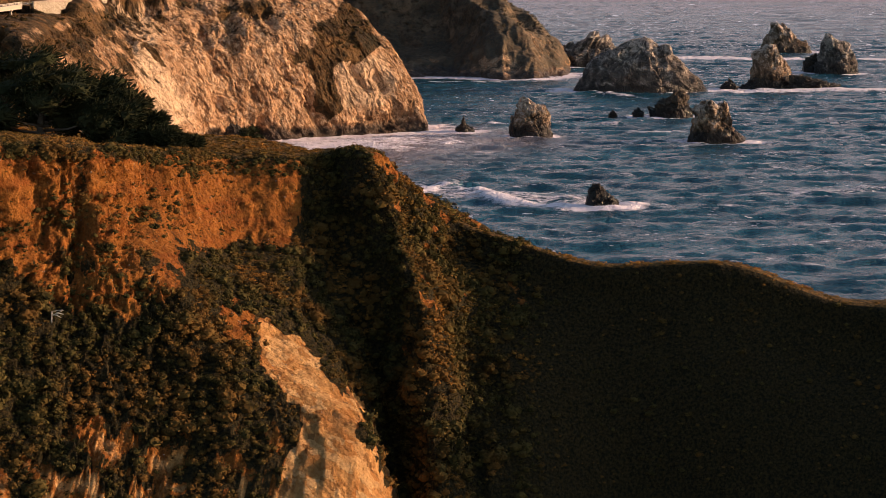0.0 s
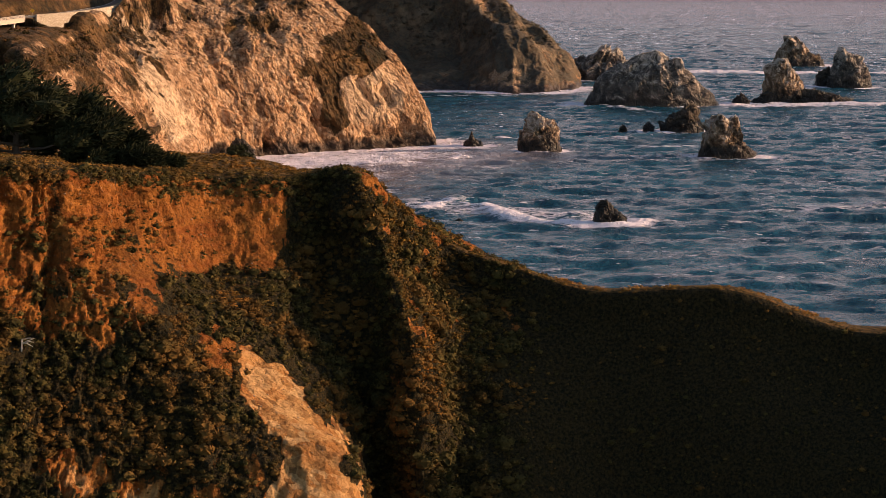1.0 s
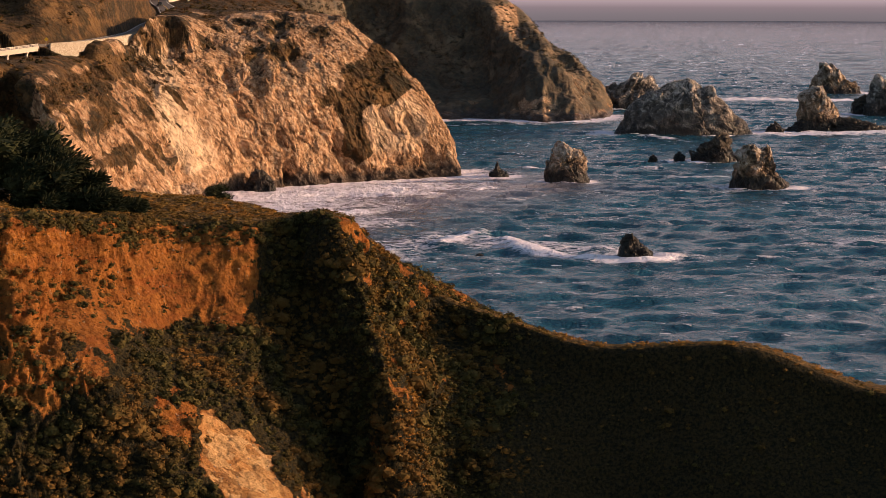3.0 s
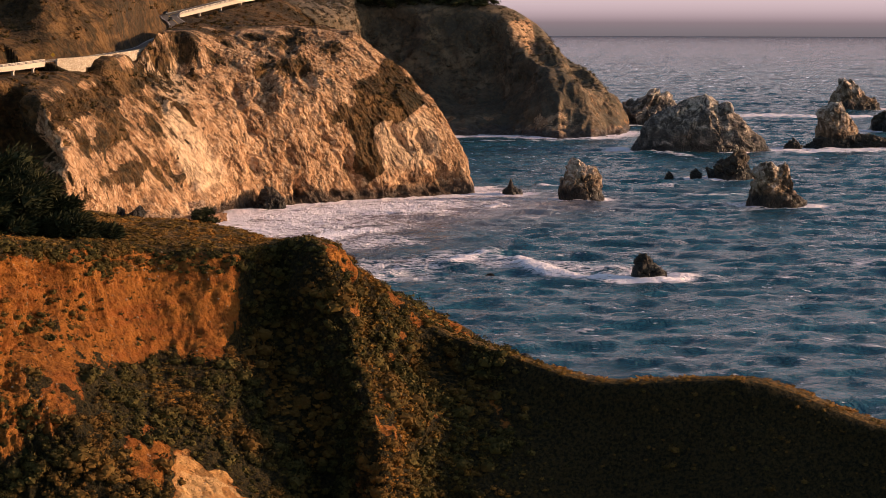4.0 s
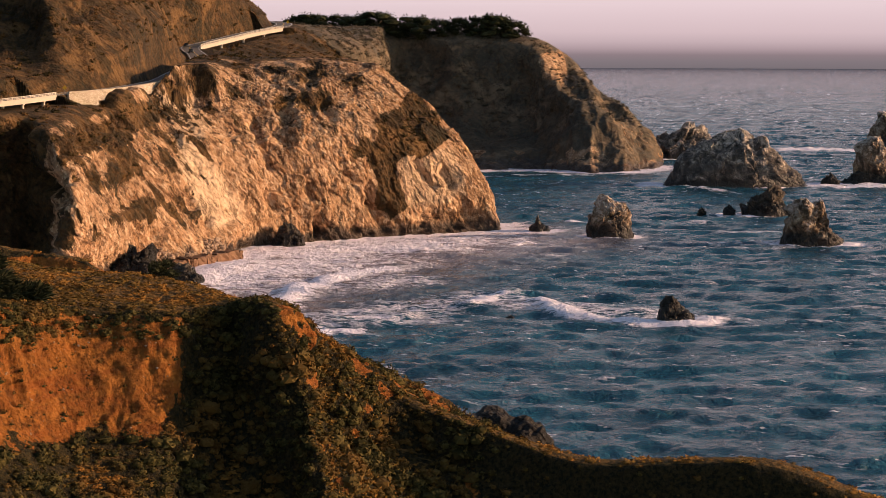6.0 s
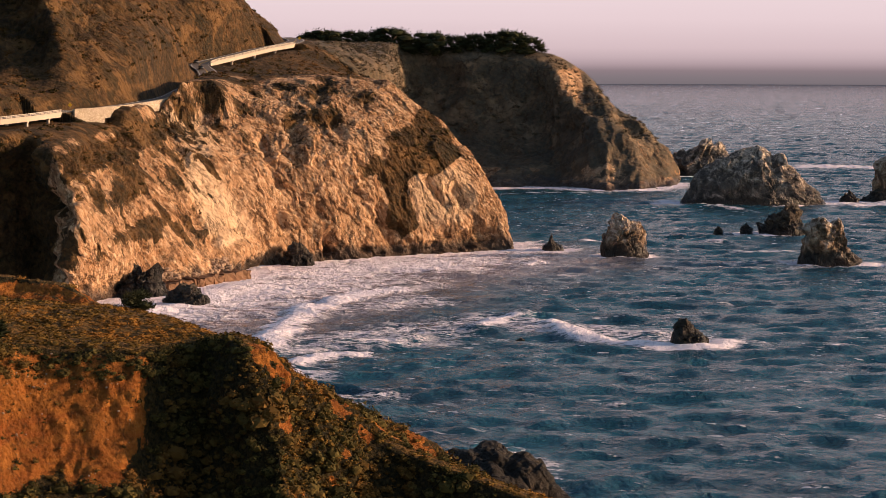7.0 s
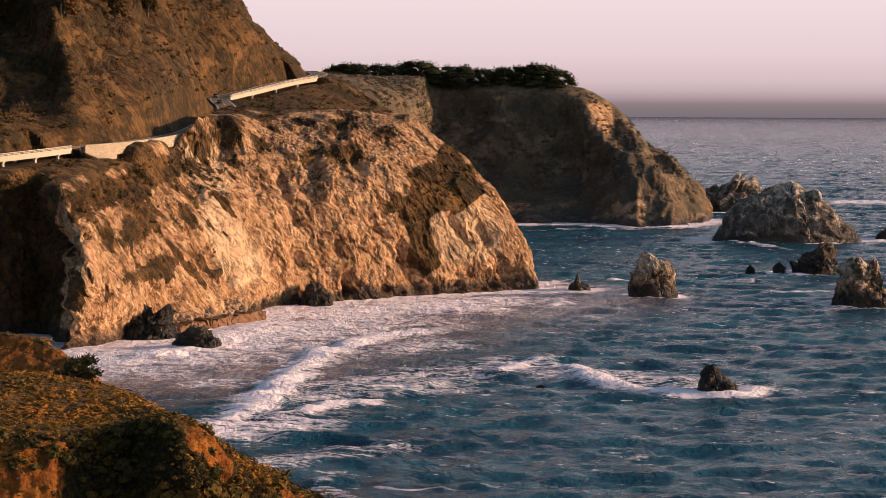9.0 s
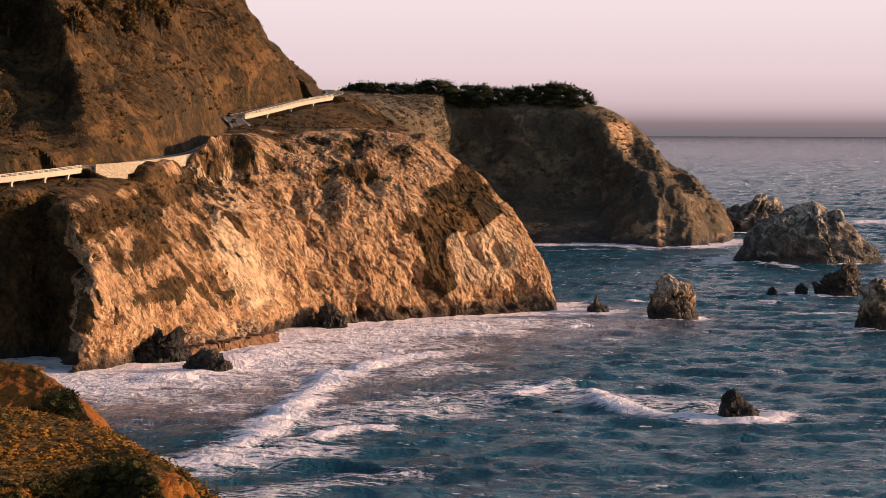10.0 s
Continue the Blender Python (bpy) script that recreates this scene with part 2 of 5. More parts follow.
def bluff_material():
    """Orange earth, pale scar and scrubby ground of the near bluff."""
    k = Nodes("bluff_earth", 0.95, 0.15)
    big, mid, fine = k.noise(0.1), k.noise(0.5, (1, 1, 0.5), 8, 0.65, 0.5), k.noise(3.0, detail=8, rough=0.7)
    band = k.noise(0.8, (0.15, 0.15, 1.0), 5, 0.6, 0.5)
    c = k.mix(k.ramp(mid, 0.3, 0.7), (0.20, 0.070, 0.014), (0.42, 0.158, 0.032))
    c = k.mix(k.ramp(band, 0.45, 0.66, 0, 0.75), c, (0.27, 0.078, 0.017))
    rill = k.noise(1.5, (1, 1, 0.14), 7, 0.66, 0.35)
    grain = k.noise(9.0, (1, 1, 0.7), 5, 0.65)
    c = k.mix(k.ramp(rill, 0.54, 0.68, 0, 0.75), c, (0.105, 0.040, 0.012))
    c = k.mix(k.ramp(fine, 0.60, 0.76, 0, 0.6), c, (0.55, 0.29, 0.11))
    c = k.mix(k.ramp(grain, 0.56, 0.70, 0, 0.55), c, (0.12, 0.048, 0.014))
    c = k.mix(k.ramp(grain, 0.34, 0.24, 0, 0.4), c, (0.55, 0.27, 0.09))
    facet, tone = k.shards(0.9, (1, 1, 0.5), k.warped(k.leaning((0.8, 0.5, 0.75), (0.5, -0.8, 0.0)), 0.8, 0.8))
    scar = k.mix(k.ramp(mid, 0.35, 0.65), (0.42, 0.175, 0.052), (0.63, 0.335, 0.125))
    scar = k.mix(k.ramp(tone, 0.45, 1.0, 0, 0.75), scar, (0.70, 0.43, 0.20))
    scar = k.mix(k.ramp(tone, 0.25, 0.0, 0, 0.7), scar, (0.16, 0.075, 0.030))
    c = k.mix(k.ramp(k.math("ADD", k.attr("pale"), k.math("MULTIPLY", k.math("SUBTRACT", mid, 0.5), 0.9)), 0.35, 0.6), c, scar)
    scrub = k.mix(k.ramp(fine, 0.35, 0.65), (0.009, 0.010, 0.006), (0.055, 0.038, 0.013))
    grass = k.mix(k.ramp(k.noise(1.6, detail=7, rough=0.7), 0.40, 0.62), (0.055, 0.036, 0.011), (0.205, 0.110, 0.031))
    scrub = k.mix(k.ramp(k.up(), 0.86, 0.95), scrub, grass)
    edge = k.math("ADD", k.attr("veg"), k.math("MULTIPLY", k.math("SUBTRACT", mid, 0.5), 1.1))
    edge = k.math("ADD", edge, k.math("MULTIPLY", k.math("SUBTRACT", fine, 0.5), 0.8))
    c = k.mix(k.math("MULTIPLY", k.ramp(k.noise(1.1, (1, 1, 0.35), 8, 0.7, 0.6), 0.52, 0.66, 0, 0.7), k.ramp(k.attr("pale"), 0.2, 0.8, 1.0, 0.3)), c, (0.105, 0.040, 0.012))
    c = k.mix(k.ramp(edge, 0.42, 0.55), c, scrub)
    n = k.bump(k.math("ADD", k.math("ADD", fine, k.cells(2.2)), k.math("MULTIPLY", grain, 0.5)), 0.28, 0.9, k.bump(k.math("SUBTRACT", k.math("SUBTRACT", mid, k.math("MULTIPLY", rill, 1.1)), k.math("MULTIPLY", k.math("MULTIPLY", facet, k.attr("pale")), 0.8)), 0.9, 0.8))
    return k.done(c, n)


def stack_material(name, dark, light, guano):
    """A sea rock: dark and wet below, with pale guano and lichen on top."""
    k = Nodes(name, 0.85, 0.3)
    mid, fine = k.noise(0.20, (1, 1, 0.9), 8, 0.68, 0.8), k.noise(1.1, detail=8, rough=0.72)
    c = k.mix(k.ramp(mid, 0.35, 0.65), dark, light)
    white = k.math("ADD", k.math("MULTIPLY", k.attr("top"), 0.42), k.math("MULTIPLY", k.math("SUBTRACT", mid, 0.5), 1.9))
    white = k.math("ADD", white, k.math("MULTIPLY", k.math("SUBTRACT", fine, 0.5), 1.0))
    c = k.mix(k.math("MULTIPLY", k.ramp(white, 0.2, 0.55), guano), c, (0.58, 0.48, 0.40))
    wet = k.ramp(k.math("ADD", k.height(), k.math("MULTIPLY", k.math("SUBTRACT", mid, 0.5), 14.0)), 2.5, 8.0, 0.95, 0.0)
    c = k.mix(wet, c, (0.020, 0.017, 0.015))
    crack = k.ramp(k.cells(0.34, (1, 1, 0.8), "DISTANCE_TO_EDGE"), 0.0, 0.12)
    n = k.bump(k.math("ADD", fine, k.math("MULTIPLY", crack, 0.6)), 0.9, 0.9, k.bump(mid, 2.0, 0.7))
    return k.done(c, n, k.ramp(wet, 0, 0.9, 0.88, 0.35))


def sea_material():
    """Dark teal water with silt in the cove, surf foam and small whitecaps."""
    k = Nodes("sea_water", 0.16, 0.3)
    k.b.inputs["IOR"].default_value = 1.33
    crest = k.noise(0.20, (1.0, 0.75, 1), 6, 0.60, 0.6)
    chop = k.noise(0.62, (1.0, 0.62, 1), 4, 0.58, 0.4)
    ripple = k.noise(1.3, (0.8, 1.2, 1), 4, 0.6)
    swell = k.noise(0.035, (0.8, 1.0, 1), 4, 0.55)
    c = k.mix(k.ramp(swell, 0.35, 0.65), (0.004, 0.034, 0.060), (0.011, 0.068, 0.106))
    c = k.mix(k.math("MULTIPLY", k.attr("silt"), k.ramp(swell, 0.2, 0.6, 0.6, 1.0)), c, (0.35, 0.275, 0.280))
    lace = k.noise(0.30, (0.45, 1.5, 1), 9, 0.68, 1.2)
    lace2 = k.noise(0.8, (0.6, 1.4, 1), 8, 0.7, 0.8)
    vein = k.math("ABSOLUTE", k.math("MULTIPLY_ADD", k.noise(0.11, (0.45, 1.5, 1), 7, 0.62, 1.0), 2.0, -1.0))
    caps = k.math("MULTIPLY", k.ramp(k.noise(0.055, (0.55, 1.5, 1), 3, 0.5), 0.58, 0.66), k.ramp(k.noise(0.2, (0.5, 1.6, 1), 4, 0.6), 0.57, 0.65))
    flecks = k.math("MULTIPLY", k.ramp(k.noise(0.02, detail=2), 0.42, 0.60), k.ramp(k.noise(0.36, (0.5, 1.4, 1), 3, 0.55), 0.645, 0.69))
    caps = k.math("MAXIMUM", caps, flecks)
    caps = k.math("MAXIMUM", caps, k.ramp(k.noise(0.10, (0.55, 1.1, 1), 3, 0.55), 0.710, 0.740))
    f = k.math("ADD", k.attr("foam"), k.math("MULTIPLY", k.math("SUBTRACT", lace, 0.5), 2.2))
    f = k.math("ADD", f, k.math("MULTIPLY", k.math("SUBTRACT", lace2, 0.5), 1.8))
    f = k.math("SUBTRACT", f, k.math("MULTIPLY", k.ramp(vein, 0.05, 0.45), 0.45))
    foam = k.math("MAXIMUM", k.ramp(f, 0.50, 1.02), k.math("MULTIPLY", caps, 0.75))
    thread = k.math("MULTIPLY", k.ramp(vein, 0.09, 0.0), k.ramp(k.math("ADD", k.attr("foam"), k.math("SUBTRACT", lace2, 0.5)), 0.20, 0.60, 0, 0.6))
    foam = k.math("MAXIMUM", foam, thread)
    c = k.mix(foam, c, (0.80, 0.72, 0.78))
    froth = k.math("MULTIPLY_ADD", foam, -0.5, 1.0)
    small = k.math("ADD", k.math("MULTIPLY_ADD", chop, 1.2, -0.6), k.math("MULTIPLY_ADD", ripple, 0.30, -0.15))
    n = k.bump(k.math("MULTIPLY", small, froth), 1.0, 0.8, k.bump(crest, 2.4, 0.9))
    return k.done(c, n, k.ramp(foam, 0, 1, 0.20, 0.9))


def leaf_material(name, dark, light, dry, share=0.7):
    k = Nodes(name, 0.9, 0.08)
    r = k.island()
    c = k.mix(r, dark, light)
    c = k.mix(k.ramp(k.noise(0.12, detail=3), 0.45, 0.62, 0, share), c, dry)
    return k.done(c)


def backdrop_material():
    """The hazy air over the far sea, from grey-mauve at the sea line to pink above."""
    k = Nodes("far_haze")
    z = k.height()
    r = k.t.nodes.new("ShaderNodeValToRGB")
    k.put(r.inputs[0], k.math("DIVIDE", z, 420.0, clamp=True))
    stops = [(0.0, (0.150, 0.125, 0.138)), (0.036, (0.172, 0.140, 0.154)), (0.070, (0.210, 0.158, 0.174)), (0.104, (0.335, 0.248, 0.268)), (0.140, (0.430, 0.322, 0.344)), (0.19, (0.515, 0.388, 0.410)), (0.34, (0.61, 0.475, 0.497)), (1.0, (0.757, 0.64, 0.662))]
    for _ in stops[2:]:
        r.color_ramp.elements.new(0.5)
    for e, (p, col) in zip(r.color_ramp.elements, stops):
        e.position, e.color = p, (*col, 1)
    em = k.t.nodes.new("ShaderNodeEmission")
    k.put(em.inputs[0], r.outputs[0])
    k.t.links.new(em.outputs[0], k.t.nodes["Material Output"].inputs[0])
    return k.m


M_CLIFF, M_BLUFF, M_SEA = cliff_material(), bluff_material(), sea_material()
# headland scrub and leaf colours are lifted to stand in for distance haze
M_HEAD = cliff_material("headland_rock", (0.058, 0.051, 0.039), (0.128, 0.090, 0.056), 0.5)
M_HEADLEAF = leaf_material("headland_leaf", (0.060, 0.053, 0.040), (0.105, 0.084, 0.056), (0.135, 0.092, 0.056))
M_STACK = stack_material("stack_rock", (0.085, 0.056, 0.036), (0.36, 0.235, 0.145), 0.85)
M_GREY = stack_material("grey_rock", (0.060, 0.050, 0.045), (0.23, 0.185, 0.155), 0.9)
# near black: wet rock in the surf, and painted shade on the cliff-foot buttress
M_WET_SHADE = stack_material("wet_shade_rock", (0.012, 0.010, 0.009), (0.034, 0.026, 0.020), 0.0)
M_DARK = stack_material("dark_rock", (0.030, 0.024, 0.019), (0.090, 0.064, 0.042), 0.05)
M_SCRUB = leaf_material("scrub_leaf", (0.016, 0.017, 0.006), (0.098, 0.074, 0.023), (0.170, 0.080, 0.021), 0.6)
M_CYPRESS = leaf_material("cypress_leaf", (0.012, 0.016, 0.008), (0.040, 0.042, 0.018), (0.035, 0.032, 0.014))
M_BARK = plain("bark", (0.12, 0.09, 0.07), 0.9)
M_ROAD = plain("asphalt", (0.12, 0.10, 0.092), 0.85, vary=0.3, scale=0.6)
M_CONCRETE = plain("concrete", (0.46, 0.39, 0.32), 0.8, vary=0.12, scale=0.8)
M_STONE = rubble_stone("wall_stone", (0.40, 0.32, 0.24), (0.60, 0.50, 0.40))
M_BOULDER = plain("boulder", (0.34, 0.23, 0.155), 0.9, vary=0.35, scale=0.7)
M_HAZE = backdrop_material()

# ---- sea and far haze ----
def gaps(*runs):
    """Coordinates in runs of (start, end, spacing at start, spacing at end)."""
    out = [runs[0][0]]
    for a, b, d0, d1 in runs:
        x = a
        while x < b:
            x += d0 + (d1 - d0) * (x - a) / (b - a)
            out.append(x)
    return np.array(out)


def near_line(x, y, line):
    """Distance in plan from points to a line of places, and how far along it (0 to 1)."""
    best, along = np.full(x.shape, 1e9), np.zeros(x.shape)
    L = np.asarray(line, float)
    for k in range(len(L) - 1):
        a, b = L[k, :2], L[k + 1, :2]
        d = b - a
        t = np.clip(((x - a[0]) * d[0] + (y - a[1]) * d[1]) / (d @ d), 0, 1)
        dist = np.hypot(x - a[0] - t * d[0], y - a[1] - t * d[1])
        along = np.where(dist < best, (k + t) / (len(L) - 1), along)
        best = np.minimum(best, dist)
    return best, along

SHORE = [(-230, 712), (-164, 720), (-141, 715), (-117, 758), (-100, 803), (-99, 840), (-78, 859), (-64, 872), (-35, 893), (-9, 912), (-12, 930)]
HEAD_SHORE = [(-73, 1200), (-75, 1278), (-32, 1280), (4, 1284), (34, 1263), (57, 1268), (72, 1285), (80, 1330)]
BREAKERS = [  # crest line, half width, strength
    ([(-72, 575), (-66, 600), (-65.5, 650), (-62.7, 710), (-50, 754), (-30, 776)], 12.0, 1.0),
    ([(-54, 594), (-45, 619), (-33, 617)], 8.0, 1.0),
    ([(-11, 666), (-4, 690), (2, 702)], 8.0, 1.0), ([(2, 702), (20, 657), (35, 643), (51, 638), (66, 648)], 8.0, 0.98), ([(0, 680), (25, 668), (48, 655), (66, 648)], 24.0, 0.70), ([(-70, 620), (-40, 650), (-10, 690), (20, 670)], 30.0, 0.66), ([(-80, 690), (-50, 720), (-20, 745)], 26.0, 0.66),
    ([(-114, 693), (-102, 728), (-93, 782)], 18.0, 0.95),
    ([(-96, 648), (-71, 650), (-47, 641), (-10, 646)], 20.0, 0.68),
    ([(-90, 800), (-78, 830), (-55, 850), (-10, 880)], 18.0, 0.66),
    ([(-85, 735), (-60, 770), (-30, 800)], 26.0, 0.64),
    ([(-84, 555), (-62, 575), (-48, 598)], 24.0, 0.85), ([(-62, 520), (-40, 548), (-20, 560)], 14.0, 0.62), ([(-38, 519), (-28, 495)], 6.0, 0.7), ([(-5, 500), (2, 497), (12, 478), (14, 420)], 7.0, 0.55),
    ([(160, 1508), (215, 1500), (330, 1490)], 22.0, 1.1), ([(-30, 1236), (35, 1246), (80, 1262)], 7.0, 0.62),
    ([(150, 1150), (200, 1172), (260, 1180)], 14.0, 0.95), ([(20, 1180), (60, 1190)], 6.0, 0.35),
    ([(95, 668), (120, 690), (170, 700), (230, 715)], 9.0, 0.62), ([(88, 835), (100, 850), (140, 852)], 6.0, 0.55),
    ([(-8, 925), (12, 921), (22, 930)], 8.0, 0.5),
    ([(-1, 850), (4, 862), (9, 858)], 5.0, 0.95), ([(19, 955), (25, 951), (31, 950)], 5.0, 0.9), ([(70, 952), (80, 948)], 5.0, 0.8), ([(82, 901), (92, 908), (104, 911)], 8.0, 0.9),
    ([(-3, 940), (6, 946)], 5.0, 0.9), ([(22, 551), (29, 546)], 3.0, 0.75), ([(-8, 556), (-4, 556)], 3.0, 0.6), ([(70, 1160), (85, 1154), (108, 1122)], 7.0, 0.75),
    ([(40, 1250), (55, 1268), (66, 1290)], 8.0, 0.8), ([(84, 641), (92, 642)], 3.0, 0.8), ([(62, 737), (68, 735)], 3.0, 0.7), ([(86, 801), (92, 800)], 3.5, 0.75),
]
STACKS = [  # x, y, half widths in x and y, height
    (37.5, 890, 9.5, 9, 15.5), (48.8, 641, 6.0, 4.5, 7.8), (9.3, 909, 4.8, 4, 6.5), (113, 866, 12.5, 9, 16.8), (107.5, 992, 10.5, 9, 11.5),
    (110, 1172, 40, 17, 29), (186, 1194, 13, 11, 25), (195, 1190, 33, 9, 7), (249, 1336, 14, 10, 24), (262, 1605, 20, 14, 20.5),
    (92, 994, 3, 3, 4), (79.5, 990, 2.5, 2.5, 2.5), (92, 1415, 31, 16, 21), (236, 1345, 9, 6, 12), (-102, 722, 8, 6, 6), (8, 334, 15, 16, 31),
    (3, 650, 1.6, 1.2, 1.0), (160, 1180, 6, 5, 5), (-123, 748, 10, 9, 9.5), (-84, 846, 7, 5, 7.5),
]


def sea():
    xs = gaps((-230, 270, 1.8, 1.8), (270, 1000, 2.5, 60), (1000, 5200, 80, 500))
    xs = np.concatenate([-gaps((230, 1000, 3, 60), (1000, 5200, 80, 500))[:0:-1], xs])
    ys = gaps((-900, 250, 60, 4), (250, 420, 4, 1.5), (420, 960, 1.5, 1.7), (960, 1700, 1.8, 3.6), (1700, 3000, 3.8, 11), (3000, 5200, 12, 60))
    X, Y = np.meshgrid(xs, ys)
    x, y = X.ravel(), Y.ravel()
    p = np.stack([x, y, 0 * x], 1)
    far = step(6000, 3000, np.hypot(x, y))
    z, warp = np.zeros_like(x), 9 * perlin(p / 60, 5) + 5 * perlin(p / 19, 6) + 2.2 * perlin(p / 8, 7)
    trains = [(268, 34, 0.38), (251, 21, 0.30), (286, 15, 0.26), (262, 11, 0.20), (297, 8.6, 0.15), (240, 7.4, 0.12)]
    for k, (ang, length, amp) in enumerate(trains):
        a = radians(ang)
        phase = (x * math.cos(a) + y * math.sin(a) + warp * (0.6 + 0.25 * k) * min(1, length / 20)) * 2 * math.pi / length + k * 1.7
        z += amp * (2 * (0.5 + 0.5 * np.sin(phase)) ** 1.5 - 0.85) * (0.30 + 1.0 * np.clip(0.5 + perlin(p / (length * 2.2), 20 + k), 0, 1.3))
    z += 0.60 * fbm(p / np.array([9, 9, 1]), 3, 31, 0.6)
    foam, silt = np.zeros_like(x), np.zeros_like(x)
    wob = 5 * fbm(p / 14, 3, 40)
    shore = np.minimum(near_line(x, y, SHORE)[0], near_line(x, y, HEAD_SHORE)[0] + 6)
    calm = step(0, 60, shore)
    z *= 0.35 + 0.65 * calm
    foam = np.maximum(foam, 1.0 * step(30, 5, shore + wob))
    foam = np.maximum(foam, 0.86 * step(112, 30, near_line(x, y, SHORE[2:8])[0] + wob * 2))
    silt = step(100, 25, near_line(x, y, [(-112, 690), (-84, 780), (-55, 838), (-25, 868)])[0] + 3 * wob)
    for line, half, strong in BREAKERS:
        d, along = near_line(x, y, line)
        d = d + 0.45 * wob
        ends = step(0.0, 0.12, along) * step(1.0, 0.88, along) * 0.5 + 0.5
        foam = np.maximum(foam, strong * ends * step(half, half * 0.15, d))
        z += (0.7 if strong < 0.95 else 1.3) * strong * ends * np.exp(-((d / (half * 0.45)) ** 2))
    for sx, sy, ax, ay, h in STACKS:
        d = (np.hypot((x - sx) / ax, (y - sy) / ay) - 1) * min(ax, ay)
        foam = np.maximum(foam, (1.05 if h > 3 else 0.55) * step(9.5, 0.3, d + 0.8 * wob))
    z += 0.30 * np.clip(foam, 0, 1) * fbm(p / np.array([2.6, 2.0, 1]), 3, 44, 0.65) * step(40, 0, shore - 120)
    V = np.stack([x, y, z * far], 1).reshape(len(ys), len(xs), 3)
    me = grid_mesh("sea", V, {"foam": 1.28 * np.clip(foam, 0, 1.1) ** 1.35, "silt": silt * 0.8})
    me.materials.append(M_SEA)
    return tagged(new("sea", me), "dark teal sea with white surf, swell and silty cove water", "sea", kind="structure")


FAR_AIR = 4780


def haze():
    a = np.radians(np.linspace(90 + 62, 90 - 52, 60))
    V = np.array([[(FAR_AIR * math.cos(t), FAR_AIR * math.sin(t), z) for t in a] for z in (-4, 120, 420, 950)])
    me = grid_mesh("backdrop", V)
    me.materials.append(M_HAZE)
    ob = new("backdrop", me)
    ob.visible_shadow = True
    return tagged(ob, "pink evening haze above the sea horizon", "sky", kind="structure")


sea()
haze()


# ---- land ----
def terrace(p, octaves, seed, levels, gain=0.55):
    """Noise broken into ledges with crisp edges, as jointed rock is."""
    t = fbm(p, octaves, seed, gain) * levels
    f = t - np.floor(t)
    return (np.floor(t) + step(0.36, 0.58, f)) / levels


def tilted(p, along, lean):
    """Coordinates along the face, up its leaning strata, and out of it."""
    s = p[:, 0] * along[0] + p[:, 1] * along[1]
    o = p[:, 0] * along[1] - p[:, 1] * along[0]
    return np.stack([s + lean * p[:, 2], o, p[:, 2]], 1)


def rough_up(V, parts):
    """Pushes a sheet out and in along its normals by a sum of noises."""
    n = normals(V)
    p = V.reshape(-1, 3)
    d = np.zeros(len(p))
    for kind, size, amp, octaves, seed in parts:
        q = p / np.asarray(size, float)
        d += amp * (fbm(q, octaves, seed) if kind == "fbm" else (ridged(q, octaves, seed) - 0.6) * 2)
    return V, n, d.reshape(V.shape[:2])


# outline of the pale rock scar on the near bluff, as x and height
SCAR = [(-19.7, 39.8), (-17.0, 38.0), (-13.7, 35.4), (-11.0, 32.6), (-8.4, 29.6), (-5.4, 22.0), (-4.0, 14.0), (-18.0, 14.0), (-16.4, 24.0), (-15.7, 28.2), (-14.8, 30.4), (-17.2, 33.6), (-19.2, 36.0)]


